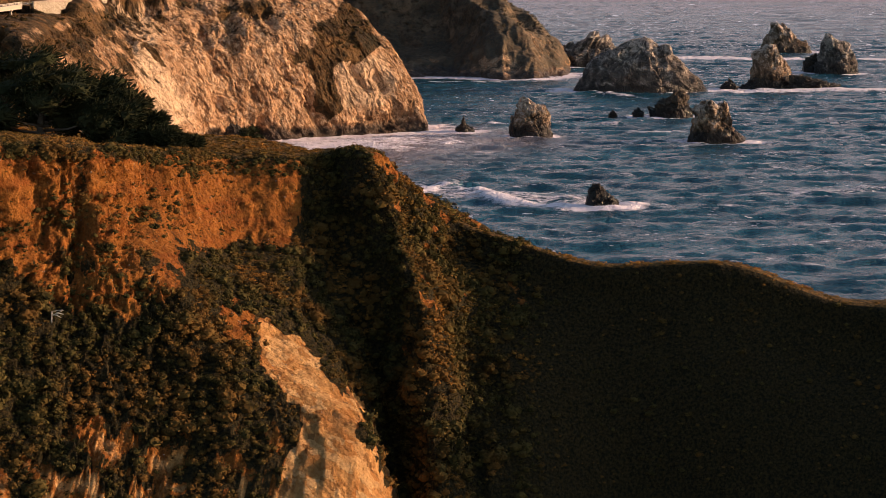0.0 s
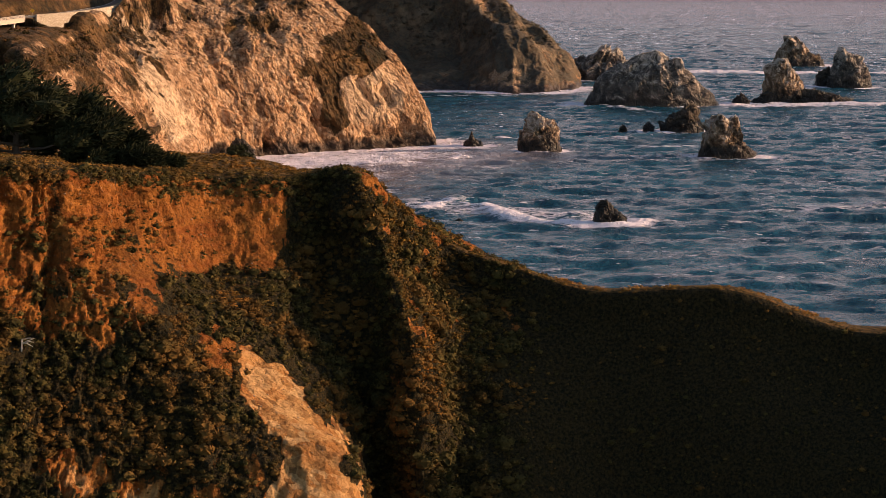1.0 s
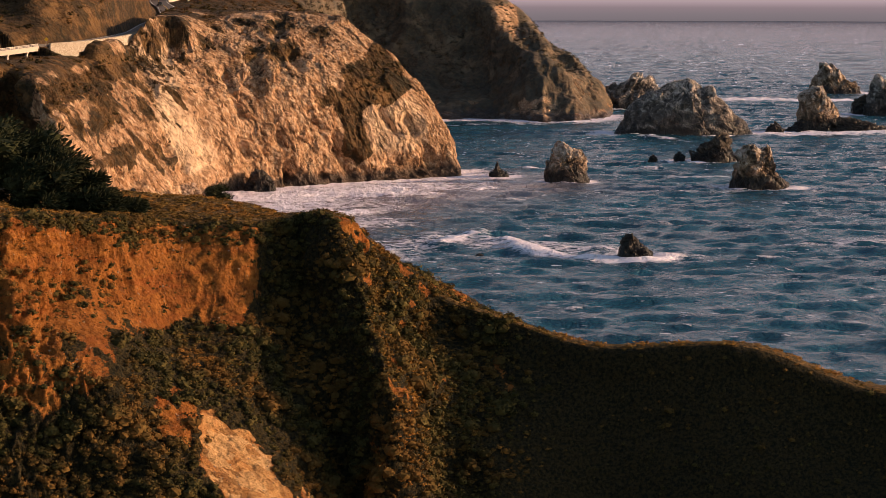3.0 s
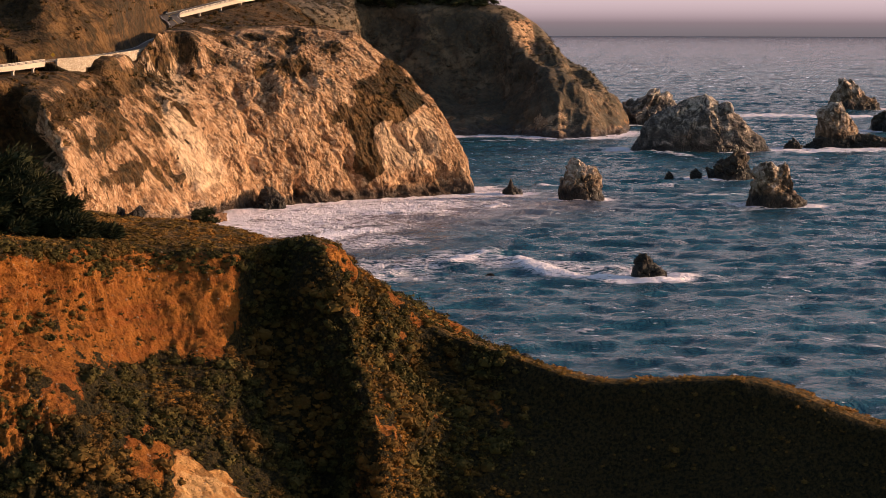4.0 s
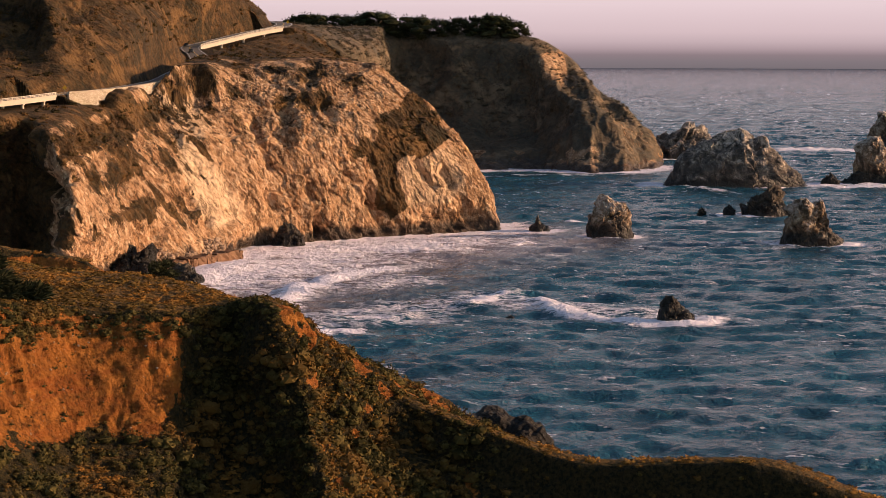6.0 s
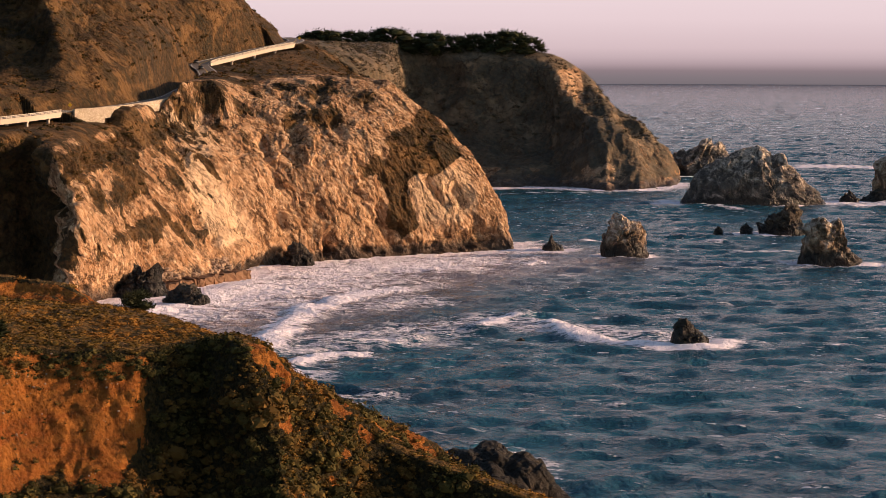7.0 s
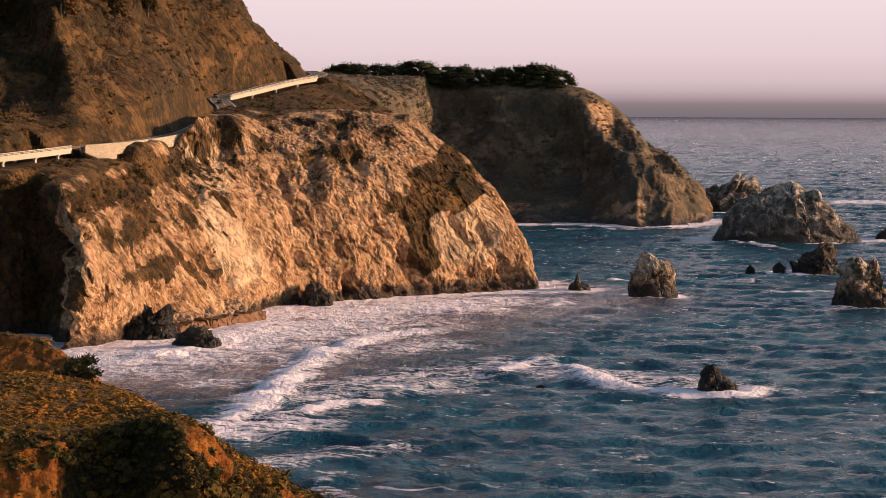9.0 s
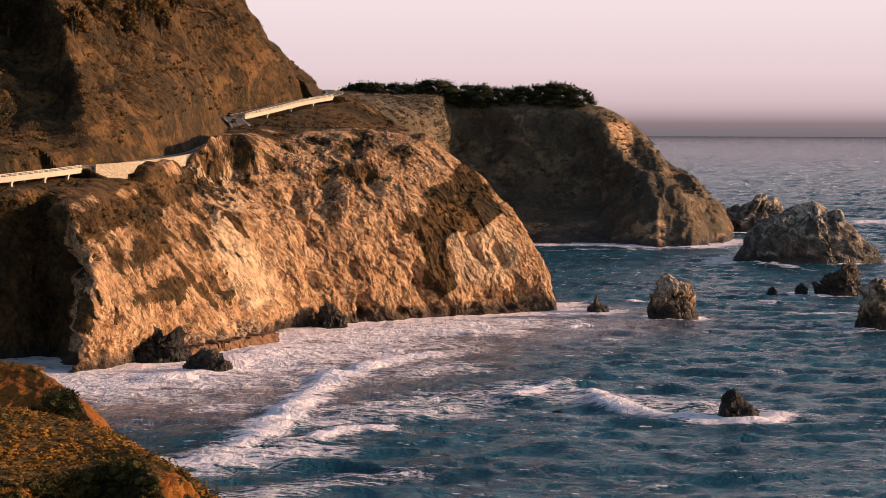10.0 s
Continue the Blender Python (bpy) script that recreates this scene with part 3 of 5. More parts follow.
def near_bluff():
    """The headland below the camera: foot, low slope, mid slope, under the edge, edge, plateau, far edge, far foot."""
    S = []
    S.append([(-98, 140, -3), (-94, 165, 28), (-91, 178, 42), (-89, 184, 52), (-88, 187, 61), (-86, 250, 61), (-90, 300, 57), (-96, 335, -3)])
    S.append([(-62, 162, -3), (-57, 192, 28), (-56, 201, 41), (-55, 207, 51), (-55, 210, 60), (-56, 250, 58.5), (-60, 300, 54), (-66, 335, -3)])
    S.append([(-46, 174, -3), (-41, 203, 28), (-41, 211, 41), (-42.5, 217.5, 51), (-42, 220.5, 59.6), (-43, 250, 56.3), (-46, 298, 51.6), (-50, 335, -3)])
    S.append([(-38, 180, -3), (-35.5, 206, 28), (-36, 215.5, 43), (-37.5, 221, 54), (-37.5, 224, 58.8), (-38, 250, 55.6), (-40, 296, 50.8), (-42, 332, -3)])
    S.append([(-32, 182, -3), (-29, 209.5, 28.5), (-30, 219, 44.5), (-30.5, 231, 50.5), (-31, 236, 57.2), (-33, 258, 54.2), (-34, 294, 50.4), (-34, 328, -3)])
    S.append([(-26, 184, -3), (-23, 211, 28.8), (-23.5, 220.5, 40.5), (-23.5, 236, 46), (-26, 244, 56.2), (-27, 262, 53.3), (-27, 290, 50.6), (-26, 322, -3)])
    S.append([(-19, 186, -3), (-16.5, 213.5, 29.5), (-17.5, 222.5, 36.5), (-17.5, 240, 46.5), (-17.5, 246, 55.6), (-20, 264, 52.6), (-19.5, 284, 49.8), (-16, 314, -3)])
    S.append([(-5, 188, -3), (-8.3, 216, 28), (-12.0, 222.8, 33), (-12.5, 245, 44), (-13, 250, 55.5), (-14.5, 262, 52.4), (-13.5, 274, 49.0), (-8, 306, -3)])
    S.append([(0, 208, -3), (-5.2, 231, 20), (-7.8, 237.0, 33.8), (-8.6, 243.5, 47.0), (-8.8, 246.8, 56.0), (-9.5, 258, 52.8), (-8, 268, 47), (0, 300, -3)])
    S.append([(3, 208, -3), (-1, 227, 26.5), (-2.1, 231, 39.0), (-4.9, 241.5, 47.8), (-4.9, 248.6, 52.4), (-4.5, 255, 51), (-2, 264, 44), (6, 296, -3)])
    S.append([(6, 212, -3), (3, 232, 25), (3, 240, 37), (0, 249, 43), (0.5, 254, 47.4), (2.5, 259, 46), (6, 266, 41), (12, 296, -3)])
    S.append([(12, 214, -3), (9, 235, 28), (8, 243, 36.5), (8.3, 247.5, 41), (9, 250, 44.8), (10, 256, 42.5), (12, 264, 33), (18, 294, -3)])
    S.append([(24, 226, -3), (20, 237, 26), (19, 242, 35), (18.5, 244.2, 39), (18.5, 245.5, 42.6), (20, 250, 41.5), (22, 258, 32), (28, 288, -3)])
    S.append([(37, 222, -3), (34, 234, 27), (33, 239.5, 35.5), (33, 241.7, 39.8), (33.5, 243, 43.2), (35, 248, 42), (37, 256, 33), (42, 285, -3)])
    S.append([(50, 217, -3), (48, 230, 25), (47, 236.5, 32), (47, 238.6, 35.8), (47, 240, 39.2), (48, 248, 38), (52, 256, 30), (58, 285, -3)])
    S.append([(74, 207, -3), (71, 221, 24), (70, 228.5, 31.5), (70, 230.6, 35.5), (71, 232, 39), (73, 249, 37), (78, 257, 28), (84, 285, -3)])
    S.append([(100, 225, -4), (98, 236, 10), (96, 240, 18), (95, 243, 22), (95, 246, 24), (98, 252, 20), (102, 260, 12), (108, 285, -4)])
    along = [14, 22, 26, 34, 34, 36, 32, 32, 30, 30, 30, 36, 44, 40, 40, 18]
    V = loft(S, [24, 60, 70, 56, 70, 46, 24], along)
    x, y, z = (V[..., k] for k in range(3))
    n = normals(V)
    p = V.reshape(-1, 3)
    q = p + 1.2 * np.stack([fbm(p / 4, 2, 71), fbm(p / 4, 2, 72), 0 * p[:, 0]], 1)
    wing = step(4, 12, p[:, 0])
    d = 1.7 * fbm(p / np.array([9, 9, 11]), 3, 1) * step(-17, -10, p[:, 0]) * (1 - 0.95 * wing) + 0.9 * fbm(p / np.array([9, 9, 11]), 3, 1) * step(-10, -17, p[:, 0]) + 0.42 * fbm(q / np.array([2.0, 2.0, 7.5]), 4, 2, 0.6) + 0.30 * terrace(q / np.array([3.0, 3.0, 3.6]), 3, 3, 3) + 0.12 * fbm(p / 0.7, 2, 4)
    d += (0.62 * (ridged(q / np.array([0.9, 0.9, 8]), 3, 6) - 0.6) * 2 * (0.35 + 0.65 * step(-23, -30, p[:, 0])) + 0.34 * (ridged(q / np.array([2.2, 2.2, 12]), 2, 9) - 0.6) * 2) * step(-8, -16, p[:, 0]) + 0.08 * fbm(p / 0.4, 2, 8)
    cut = np.exp(-(((p[:, 0] + 38.2 + 0.8 * fbm(p / 3, 2, 12)) / 0.8) ** 2)) * step(42, 50, p[:, 2]) + 0.7 * np.exp(-(((p[:, 0] + 32.4 + 0.5 * (54 - p[:, 2]) * 0.3) / 0.9) ** 2)) * step(46, 50, p[:, 2])
    d -= 1.7 * cut
    slab = inside(p[:, 0], p[:, 2], SCAR, 0.6)
    d = d * (1 - 0.5 * slab) + slab * (facets(tilted(p, (0.8, 0.55), 0.6), (1.9, 1.9, 5.0), 14, 0.30, 36)[0] + facets(tilted(p, (0.8, 0.55), 0.6), (0.8, 0.8, 2.2), 15, 0.35, 36)[0])
    d = (d * (1 - 0.7 * wing)).reshape(V.shape[:2])
    wallish = np.exp(-(((V[..., 0] + 24) / 9) ** 4)) * np.exp(-(((V[..., 2] - 50) / 6) ** 4))
    flat = step(0.55, 0.9, n[..., 2])
    V = V + n * (d * (1 - 0.80 * flat) * (1 - 0.55 * wallish))[..., None]
    x, y, z = (V[..., k] for k in range(3))
    p = V.reshape(-1, 3)
    big = fbm(p / 7, 4, 11).reshape(x.shape)
    rag = 0.9 * big + 0.7 * fbm(p / np.array([1.6, 1.6, 2.4]), 3, 18).reshape(x.shape)
    wall = inside(x + rag, z + rag, [(-31.5, 56.6), (-17, 54.6), (-16.5, 48.5), (-18.7, 45.6), (-22.8, 47), (-25.5, 46), (-28, 47.6), (-30, 51.5)], 1.6) * step(225, 231, y)
    left = inside(x + rag, z + rag, [(-90, 59.6), (-45.5, 58.9), (-36, 57.8), (-32.9, 56.2), (-30.1, 50.3), (-28.6, 47.2), (-27.8, 44), (-32.5, 41.6), (-38.3, 43), (-42.7, 46.5), (-47, 49), (-90, 49)], 1.8) * step(240, 234, y)
    # patches of scrub, plus a dark line down the narrow cleft at x -38
    thicket_and_cleft = step(0.02, 0.30, fbm(p / np.array([1.8, 1.8, 5.0]), 4, 13).reshape(x.shape)) * step(57, 46, z) + 0.9 * np.exp(-(((x + 38.2) / 0.9) ** 2)) * step(49, 55, z)
    left = left * (1 - 0.62 * np.clip(thicket_and_cleft, 0, 1))
    scar = inside(x + 0.9 * rag, z + 0.5 * rag, SCAR, 0.6) * step(232, 229, y)
    ledge = inside(x + 1.1 * rag, z + 0.8 * rag, [(-23.6, 41.8), (-20.3, 40.3), (-20.6, 37.3), (-22.9, 38.5)], 1.0) * step(232, 229, y)
    ledge = ledge + inside(x + 0.5 * rag, z + 0.5 * rag, [(6.6, 42), (8, 41.5), (10.8, 38), (8.6, 37.8)], 0.9) * 0.55 + 0.5 * inside(x + 0.5 * rag, z + 0.5 * rag, [(-5, 36), (-2, 35), (-1.6, 32.5), (-4.5, 33.5)], 0.6)
    # orange bits on faces turned to the sun: sunlight on the crest, as colour
    ledge = ledge + 0.8 * step(0.18, 0.42, fbm(p / np.array([2.6, 2.6, 3.4]), 3, 19).reshape(x.shape)) * step(-12, -8, x) * step(9, 5, x) * step(36, 41, z) * step(0.15, 0.4, n[..., 0])
    foot = step(34, 27, z + 3.0 * big) * step(-14, -18, x) * step(-0.30, 0.08, fbm(p / np.array([3.0, 3.0, 5.0]), 3, 17).reshape(x.shape))
    bare = np.clip(1.25 * wall + left * (1.05 + 0.35 * big) + 1.4 * scar + 1.1 * ledge + 0.95 * foot, 0, 1.4)
    crest = np.exp(-(((x - 4) / 4.2) ** 2)) * step(253.5, 256.5, y) * step(36, 40, z)
    bare = np.maximum(bare, (0.55 + 0.5 * big) * crest)
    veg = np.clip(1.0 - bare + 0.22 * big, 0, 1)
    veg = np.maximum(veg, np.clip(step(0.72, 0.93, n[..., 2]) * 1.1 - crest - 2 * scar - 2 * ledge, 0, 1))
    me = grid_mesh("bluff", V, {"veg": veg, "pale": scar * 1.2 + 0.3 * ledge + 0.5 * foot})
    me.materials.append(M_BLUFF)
    ob = tagged(new("near_bluff_ground", me), "eroded orange earth bluff with dark coastal scrub above the sea", "bluff", kind="structure")
    return ob, V, n, veg


def second_bluff():
    """The orange bluff behind the plateau."""
    S = []
    S.append([(-110, 330, 40), (-110, 352, 40), (-110, 372, 43), (-112, 380, 50), (-115, 400, 51), (-120, 440, 45), (-125, 470, -3)])
    S.append([(-80, 318, 40), (-82, 350, 40), (-82, 372, 41), (-81, 380, 47), (-81, 388, 47.5), (-85, 430, 34), (-90, 465, -3)])
    S.append([(-66, 312, 36), (-67, 350, 38), (-66, 374, 39), (-65, 383, 44.2), (-64, 389, 44.8), (-66, 420, 30), (-70, 455, -3)])
    S.append([(-55, 306, 34), (-56, 345, 37), (-56, 370, 38), (-55.5, 380, 42.6), (-55, 386, 43.3), (-54, 410, 28), (-54, 440, -3)])
    S.append([(-44, 302, 34), (-46, 340, 36), (-47, 360, 37), (-47, 370, 39.6), (-46.5, 376, 40), (-41, 395, 24), (-40, 425, -3)])
    S.append([(-33, 300, 26), (-36, 330, 34), (-38, 345, 32), (-38, 350, 34), (-37, 356, 34), (-30, 380, 20), (-28, 402, -3)])
    S.append([(-18, 300, 4), (-23, 318, 14), (-24, 330, 18), (-22, 336, 20), (-20, 342, 18), (-18, 362, 8), (-16, 385, -3)])
    V = loft(S, [20, 24, 26, 14, 26, 16], [16, 26, 34, 34, 34, 26])
    V, n, d = rough_up(V, [("fbm", (9, 9, 9), 0.7, 3, 51), ("ridge", (3, 3, 7), 0.45, 3, 52), ("fbm", (1.2, 1.2, 1.2), 0.15, 2, 53)])
    V = V + n * d[..., None] * 0.8
    rows = np.linspace(0, 1, V.shape[0])[:, None] * np.ones(V.shape[:2])
    big = fbm(V.reshape(-1, 3) / 8, 3, 55).reshape(rows.shape)
    veg = np.clip(1 - 1.4 * np.exp(-(((V[..., 2] - 41.0) / 4.0) ** 4)) * step(0.97, 0.85, n[..., 2]) * step(343, 352, V[..., 1]) * step(412, 396, V[..., 1]) + 0.25 * big, 0, 1)
    me = grid_mesh("bluff", V, {"veg": veg, "pale": 0 * veg})
    me.materials.append(M_BLUFF)
    return tagged(new("second_bluff_ground", me), "low orange earth bluff behind the scrub plateau", "bluff", kind="structure"), V, n, veg


ROAD = [(-232, 700, 52.5), (-196, 724, 54), (-180, 745, 55.4), (-167.5, 767, 56.8), (-159.5, 791, 57.8), (-150.5, 805, 58.3), (-144, 823, 59), (-137, 849, 60.3),
        (-137, 880, 61), (-138, 915, 63), (-135, 948, 66.3), (-139, 972, 69.4), (-145, 990, 71.6), (-146.5, 1004, 73.1), (-138, 1031, 76.1), (-129, 1058, 79.2),
        (-120, 1082, 81.5), (-118.5, 1104, 83), (-124, 1128, 84.2), (-138, 1152, 84.8)]
ROAD = spline(ROAD, [16] * (len(ROAD) - 1), 0.5)
BRIDGED = ((0.03, 0.205), (0.655, 0.845))  # stretches on viaducts, as shares of the road


def carve(V):
    """Lays the ground under the road, and well below it at the viaducts."""
    x, y, z = (V[..., k] for k in range(3))
    d, along = near_line(x, y, ROAD)
    road = np.interp(along, np.linspace(0, 1, len(ROAD)), ROAD[:, 2])
    level = road - 0.35
    onto = step(10.5, 5.2, d)
    new_z = z + (level - z) * onto
    t = np.gradient(ROAD, axis=0)
    k = np.clip((along * (len(ROAD) - 1)).astype(int), 0, len(ROAD) - 1)
    right = (x - ROAD[k, 0]) * t[k, 1] - (y - ROAD[k, 1]) * t[k, 0] > 0
    foot = road - 0.4 - 3.4 * step(0.21, 0.225, along) * step(0.34, 0.26, along) - 1.2 * step(0.25, 0.27, along) * step(0.40, 0.36, along)
    wall = right & (d > 4.6) & (along > 0.21) & (along < 0.39)
    hump = step(0.268, 0.284, along) * step(0.342, 0.326, along) * step(14, 9, d)
    new_z = np.where(wall, np.minimum(z, foot - 0.25 * np.clip(d - 5, 0, 9)) * (1 - hump) + (road + 0.7 - 0.1 * d + 0.5 * np.sin(along * 260)) * hump, new_z)
    for a, b in BRIDGED:
        on = (along > a) & (along < b)
        deep = np.minimum(z, road - 3.2)
        new_z = np.where(on, np.where(d < 8.5, deep, z + (deep - z) * step(14, 8.5, d)), new_z)
    V[..., 2] = np.where(d < 14, new_z, z)
    share = step(0.33, 0.36, along) * step(0.53, 0.47, along) * step(4.8, 9.0, d) * step(30, 16, d) * right
    V[..., 2] += np.where(z > road - 9, np.clip(road + 6.6 - V[..., 2], 0, 9) * share * step(road - 9, road - 3, z), 0)



# clefts of the cliff: upper and lower end (x, z), depth, half width
GROOVES = [((-98.5, 47), (-90.5, 29), 3.2, 1.5), ((-104.5, 29), (-99, 12), 2.6, 2.4), ((-106, 14), (-100, 0), 4.0, 2.6), ((-89, 54), (-87, 47), 2.5, 2.5), ((-40, 29), (-33, 19), 3.0, 1.3),
           ((-29, 25), (-24.5, 19), 3.0, 2.0), ((-32, 7), (-17, 5.5), 3.4, 4.2), ((-78, 21), (-76, 17), 2.6, 1.5), ((-73.5, 9), (-73, 2), 3.4, 1.8), ((-57, 19), (-50, 2), 3.0, 2.2),
           ((-128.5, 30), (-126.5, 22), 2.4, 1.6), ((-114, 25), (-111, 19), 2.2, 1.4), ((-142, 40), (-137, 33), 2.2, 1.5), ((-124, 65), (-119, 55), 3.2, 2.6), ((-82, 64), (-81, 60), 2.6, 2.6),
           ((-152, 32), (-140, 27), 6.0, 2.8), ((-149, 11), (-139, 7), 4.5, 3.0), ((-75, 53), (-71, 47), 2.4, 2.0), ((-120, 14), (-117, 6), 3.0, 2.0), ((-92, 20), (-89, 13), 2.0, 1.5), ((-66, 30), (-62, 22), 2.0, 1.4)]
# dry scrub growing on the cliff's face: middle (x, z), half width, half height
CLUMPS = [(-83, 62.5, 7, 3.2), (-80, 53, 9, 4.2), (-58, 34.5, 4.5, 4.5), (-120, 60, 4.5, 6), (-134, 50, 7, 4), (-138, 44, 5, 4), (-66, 60, 5, 2.5), (-97, 64, 7, 2.0), (-91, 52, 2.5, 3), (-131, 33, 3, 5), (-124, 20, 4, 4)]


def main_cliff():
    """The sunlit sea cliff, the shelf of the coast road and the hillside above."""
    S = []
    S.append([(-300, 700, -4), (-300, 706, 20), (-302, 716, 45), (-305, 724, 52), (-312, 745, 55), (-330, 775, 90), (-370, 840, 160), (-430, 960, 240)])
    S.append([(-215, 712, -4), (-214, 718, 20), (-213, 726, 43), (-212, 735, 52), (-203, 738, 54), (-225, 772, 82), (-262, 830, 145), (-330, 960, 230)])
    S.append([(-176, 740, -4), (-175, 741, 20), (-173, 739, 42), (-169, 735, 51), (-169, 762, 56), (-196, 828, 80), (-232, 890, 128), (-290, 1000, 210)])
    S.append([(-156, 756, -4), (-158, 757, 18), (-158, 754, 36), (-157, 748, 50.5), (-165, 775, 57), (-186, 842, 80), (-214, 905, 126), (-270, 1010, 206)])
    S.append([(-141, 714, -4), (-138, 716, 14), (-137, 719, 29), (-146, 735, 47), (-158, 790, 57.8), (-165, 822, 73), (-188, 868, 117), (-255, 1010, 205)])
    S.append([(-127, 750, -4), (-126, 741, 8), (-129, 731, 21), (-143, 764, 48), (-152, 800, 58.2), (-159, 828, 71), (-182, 878, 112), (-247, 1015, 202)])
    S.append([(-117, 757, -4), (-121, 764, 12), (-128, 774, 32), (-140, 793, 50.5), (-147, 808, 58.5), (-153, 832, 70), (-176, 884, 108), (-240, 1020, 200)])
    S.append([(-99, 802, -4), (-104, 808, 14), (-116, 824, 38), (-133, 840, 57.5), (-138, 852, 60.5), (-143, 872, 76), (-168, 910, 106), (-228, 1035, 196)])
    S.append([(-98, 840, -4), (-94, 846, 18), (-101, 853, 42), (-122, 880, 64), (-132, 900, 66.5), (-143, 930, 78), (-166, 965, 112), (-209, 1050, 190)])
    S.append([(-79, 858, -4), (-72, 862, 16), (-76, 868, 42), (-97, 900, 66.5), (-126, 955, 69), (-149, 980, 76), (-171, 1012, 106), (-214, 1075, 172)])
    S.append([(-63, 871, -4), (-56, 878, 18), (-55, 885, 44), (-75, 912, 67.5), (-112, 985, 67), (-143, 1015, 77), (-163, 1038, 105), (-202, 1090, 160)])
    S.append([(-36, 892, -4), (-34, 895, 18), (-40, 900, 42), (-58, 922, 66), (-95, 1005, 66), (-131, 1048, 82), (-151, 1062, 107), (-186, 1105, 150)])
    S.append([(-8.5, 910, -4), (-12.0, 912, 16), (-20, 915, 31), (-40, 924, 52.5), (-84, 1020, 62), (-117, 1075, 83), (-131, 1090, 89), (-172, 1130, 128)])
    S.append([(-10, 930, -4), (-14, 933, 14), (-23, 937, 29), (-42, 946, 46), (-74, 1040, 58), (-100, 1095, 76), (-118, 1120, 84), (-150, 1160, 95)])
    S.append([(-20, 985, -4), (-27, 988, 12), (-36, 990, 25), (-54, 1000, 36), (-66, 1070, 48), (-85, 1120, 62), (-110, 1160, 78), (-150, 1200, 85)])
    along = [10, 18, 30, 44, 44, 40, 72, 72, 70, 70, 92, 96, 46, 14]
    V = loft(S, [58, 84, 84, 44, 50, 60, 24], along)
    n = normals(V)
    p = V.reshape(-1, 3)
    q = tilted(p, (0.74, 0.67), 0.45)
    q = q + 2.0 * np.stack([fbm(p / 9, 2, 71), fbm(p / 9, 2, 72), fbm(p / 9, 2, 73)], 1)
    d = 2.2 * fbm(p / np.array([30, 30, 36]), 3, 61) + 4.5 * fbm(p / 11, 4, 78) * np.exp(-(((p[:, 0] + 146) / 11) ** 2)) * step(52, 44, p[:, 2])
    slab, tone = facets(q, (13, 13, 22), 5, 0.15, 42)
    mid_slab = facets(q + 1.0 * np.stack([fbm(p / 5, 2, 74), fbm(p / 5, 2, 79), 0 * p[:, 0]], 1), (6.0, 6.0, 11.0), 16, 0.15, 42)[0]
    chips, chip_tone = facets(q + 0.5 * np.stack([fbm(p / 3, 2, 76), fbm(p / 3, 2, 77), 0 * p[:, 0]], 1), (2.2, 2.2, 4.2), 6, 0.26, 42)
    d += slab + mid_slab + chips + 0.22 * fbm(p / 1.2, 3, 66, 0.65) + 0.30 * (ridged(q / np.array([4.0, 4.0, 14]), 4, 68) - 0.6)
    tone = (0.55 * tone + 0.45 * chip_tone).reshape(V.shape[:2])
    hill = 6.0 * fbm(p / np.array([30, 30, 40]), 3, 68) + 2.2 * fbm(p / np.array([10, 10, 14]), 4, 69)
    for (x1, z1), (x2, z2), deep, wide in GROOVES:
        t = np.clip(((p[:, 0] - x1) * (x2 - x1) + (p[:, 2] - z1) * (z2 - z1)) / ((x2 - x1) ** 2 + (z2 - z1) ** 2), 0, 1)
        off = np.hypot(p[:, 0] - x1 - t * (x2 - x1) + 1.2 * fbm(p / 4, 2, 75), p[:, 2] - z1 - t * (z2 - z1))
        d -= deep * np.exp(-((off / wide) ** 2))
    d = d.reshape(V.shape[:2])
    x, y, z = (V[..., k] for k in range(3))
    v = np.linspace(0, 1, V.shape[0])[:, None] * np.ones(x.shape)
    rows = np.arange(V.shape[0])[:, None] * np.ones(x.shape)
    shelf = np.exp(-(((rows - 270) / 32) ** 2)) * step(-50, -90, x)
    cliff = step(240, 215, rows)
    amp = (0.30 + 0.70 * cliff) * (1 - 0.93 * shelf)
    cave = 2.6 * step(0.10, 0.42, fbm(p / np.array([15, 15, 10]), 3, 97)).reshape(x.shape) * step(11, 2, z + 0 * x) * cliff
    V = V + n * (d * amp - cave)[..., None]
    away = step(9, 30, near_line(V[..., 0], V[..., 1], ROAD)[0]) * step(285, 320, rows)
    V = V + n * (hill.reshape(x.shape) * away)[..., None]
    carve(V)
    x, y, z = (V[..., k] for k in range(3))
    big = fbm(V.reshape(-1, 3) / 14, 4, 65).reshape(x.shape)
    rag = 2.2 * big
    nose = inside(x + rag, z + rag, [(-52.8, 46), (-46.5, 49), (-43, 57), (-33, 47), (-27, 37.5), (-35, 31.5), (-43.5, 30), (-47, 28), (-43.5, 18.6), (-42.5, 11), (-48.5, 7), (-54, 11), (-53, 21.5), (-56, 29.8), (-54, 37.5)], 1.8)
    # shade of the left cleft, painted with the dark scrub colour through veg
    hollow = step(-146, -151, x + rag) * step(53, 47, z + rag)
    tufts = sum(np.exp(-((((x + rag - cx) / cw) ** 2 + ((z + 0.7 * rag - cz) / ch) ** 2) ** 1.5)) for cx, cz, cw, ch in CLUMPS)
    veg = 0.75 * np.clip(tufts, 0, 1) * 0.85 * cliff + 1.25 * step(218, 250, rows + 18 * big) + 1.1 * nose * step(855, 868, y) + 0.9 * hollow + 0.18 * step(0.3, 0.8, n[..., 2]) * cliff + 0.16 * big
    pp = V.reshape(-1, 3)
    qq = tilted(pp, (0.74, 0.67), 0.45)
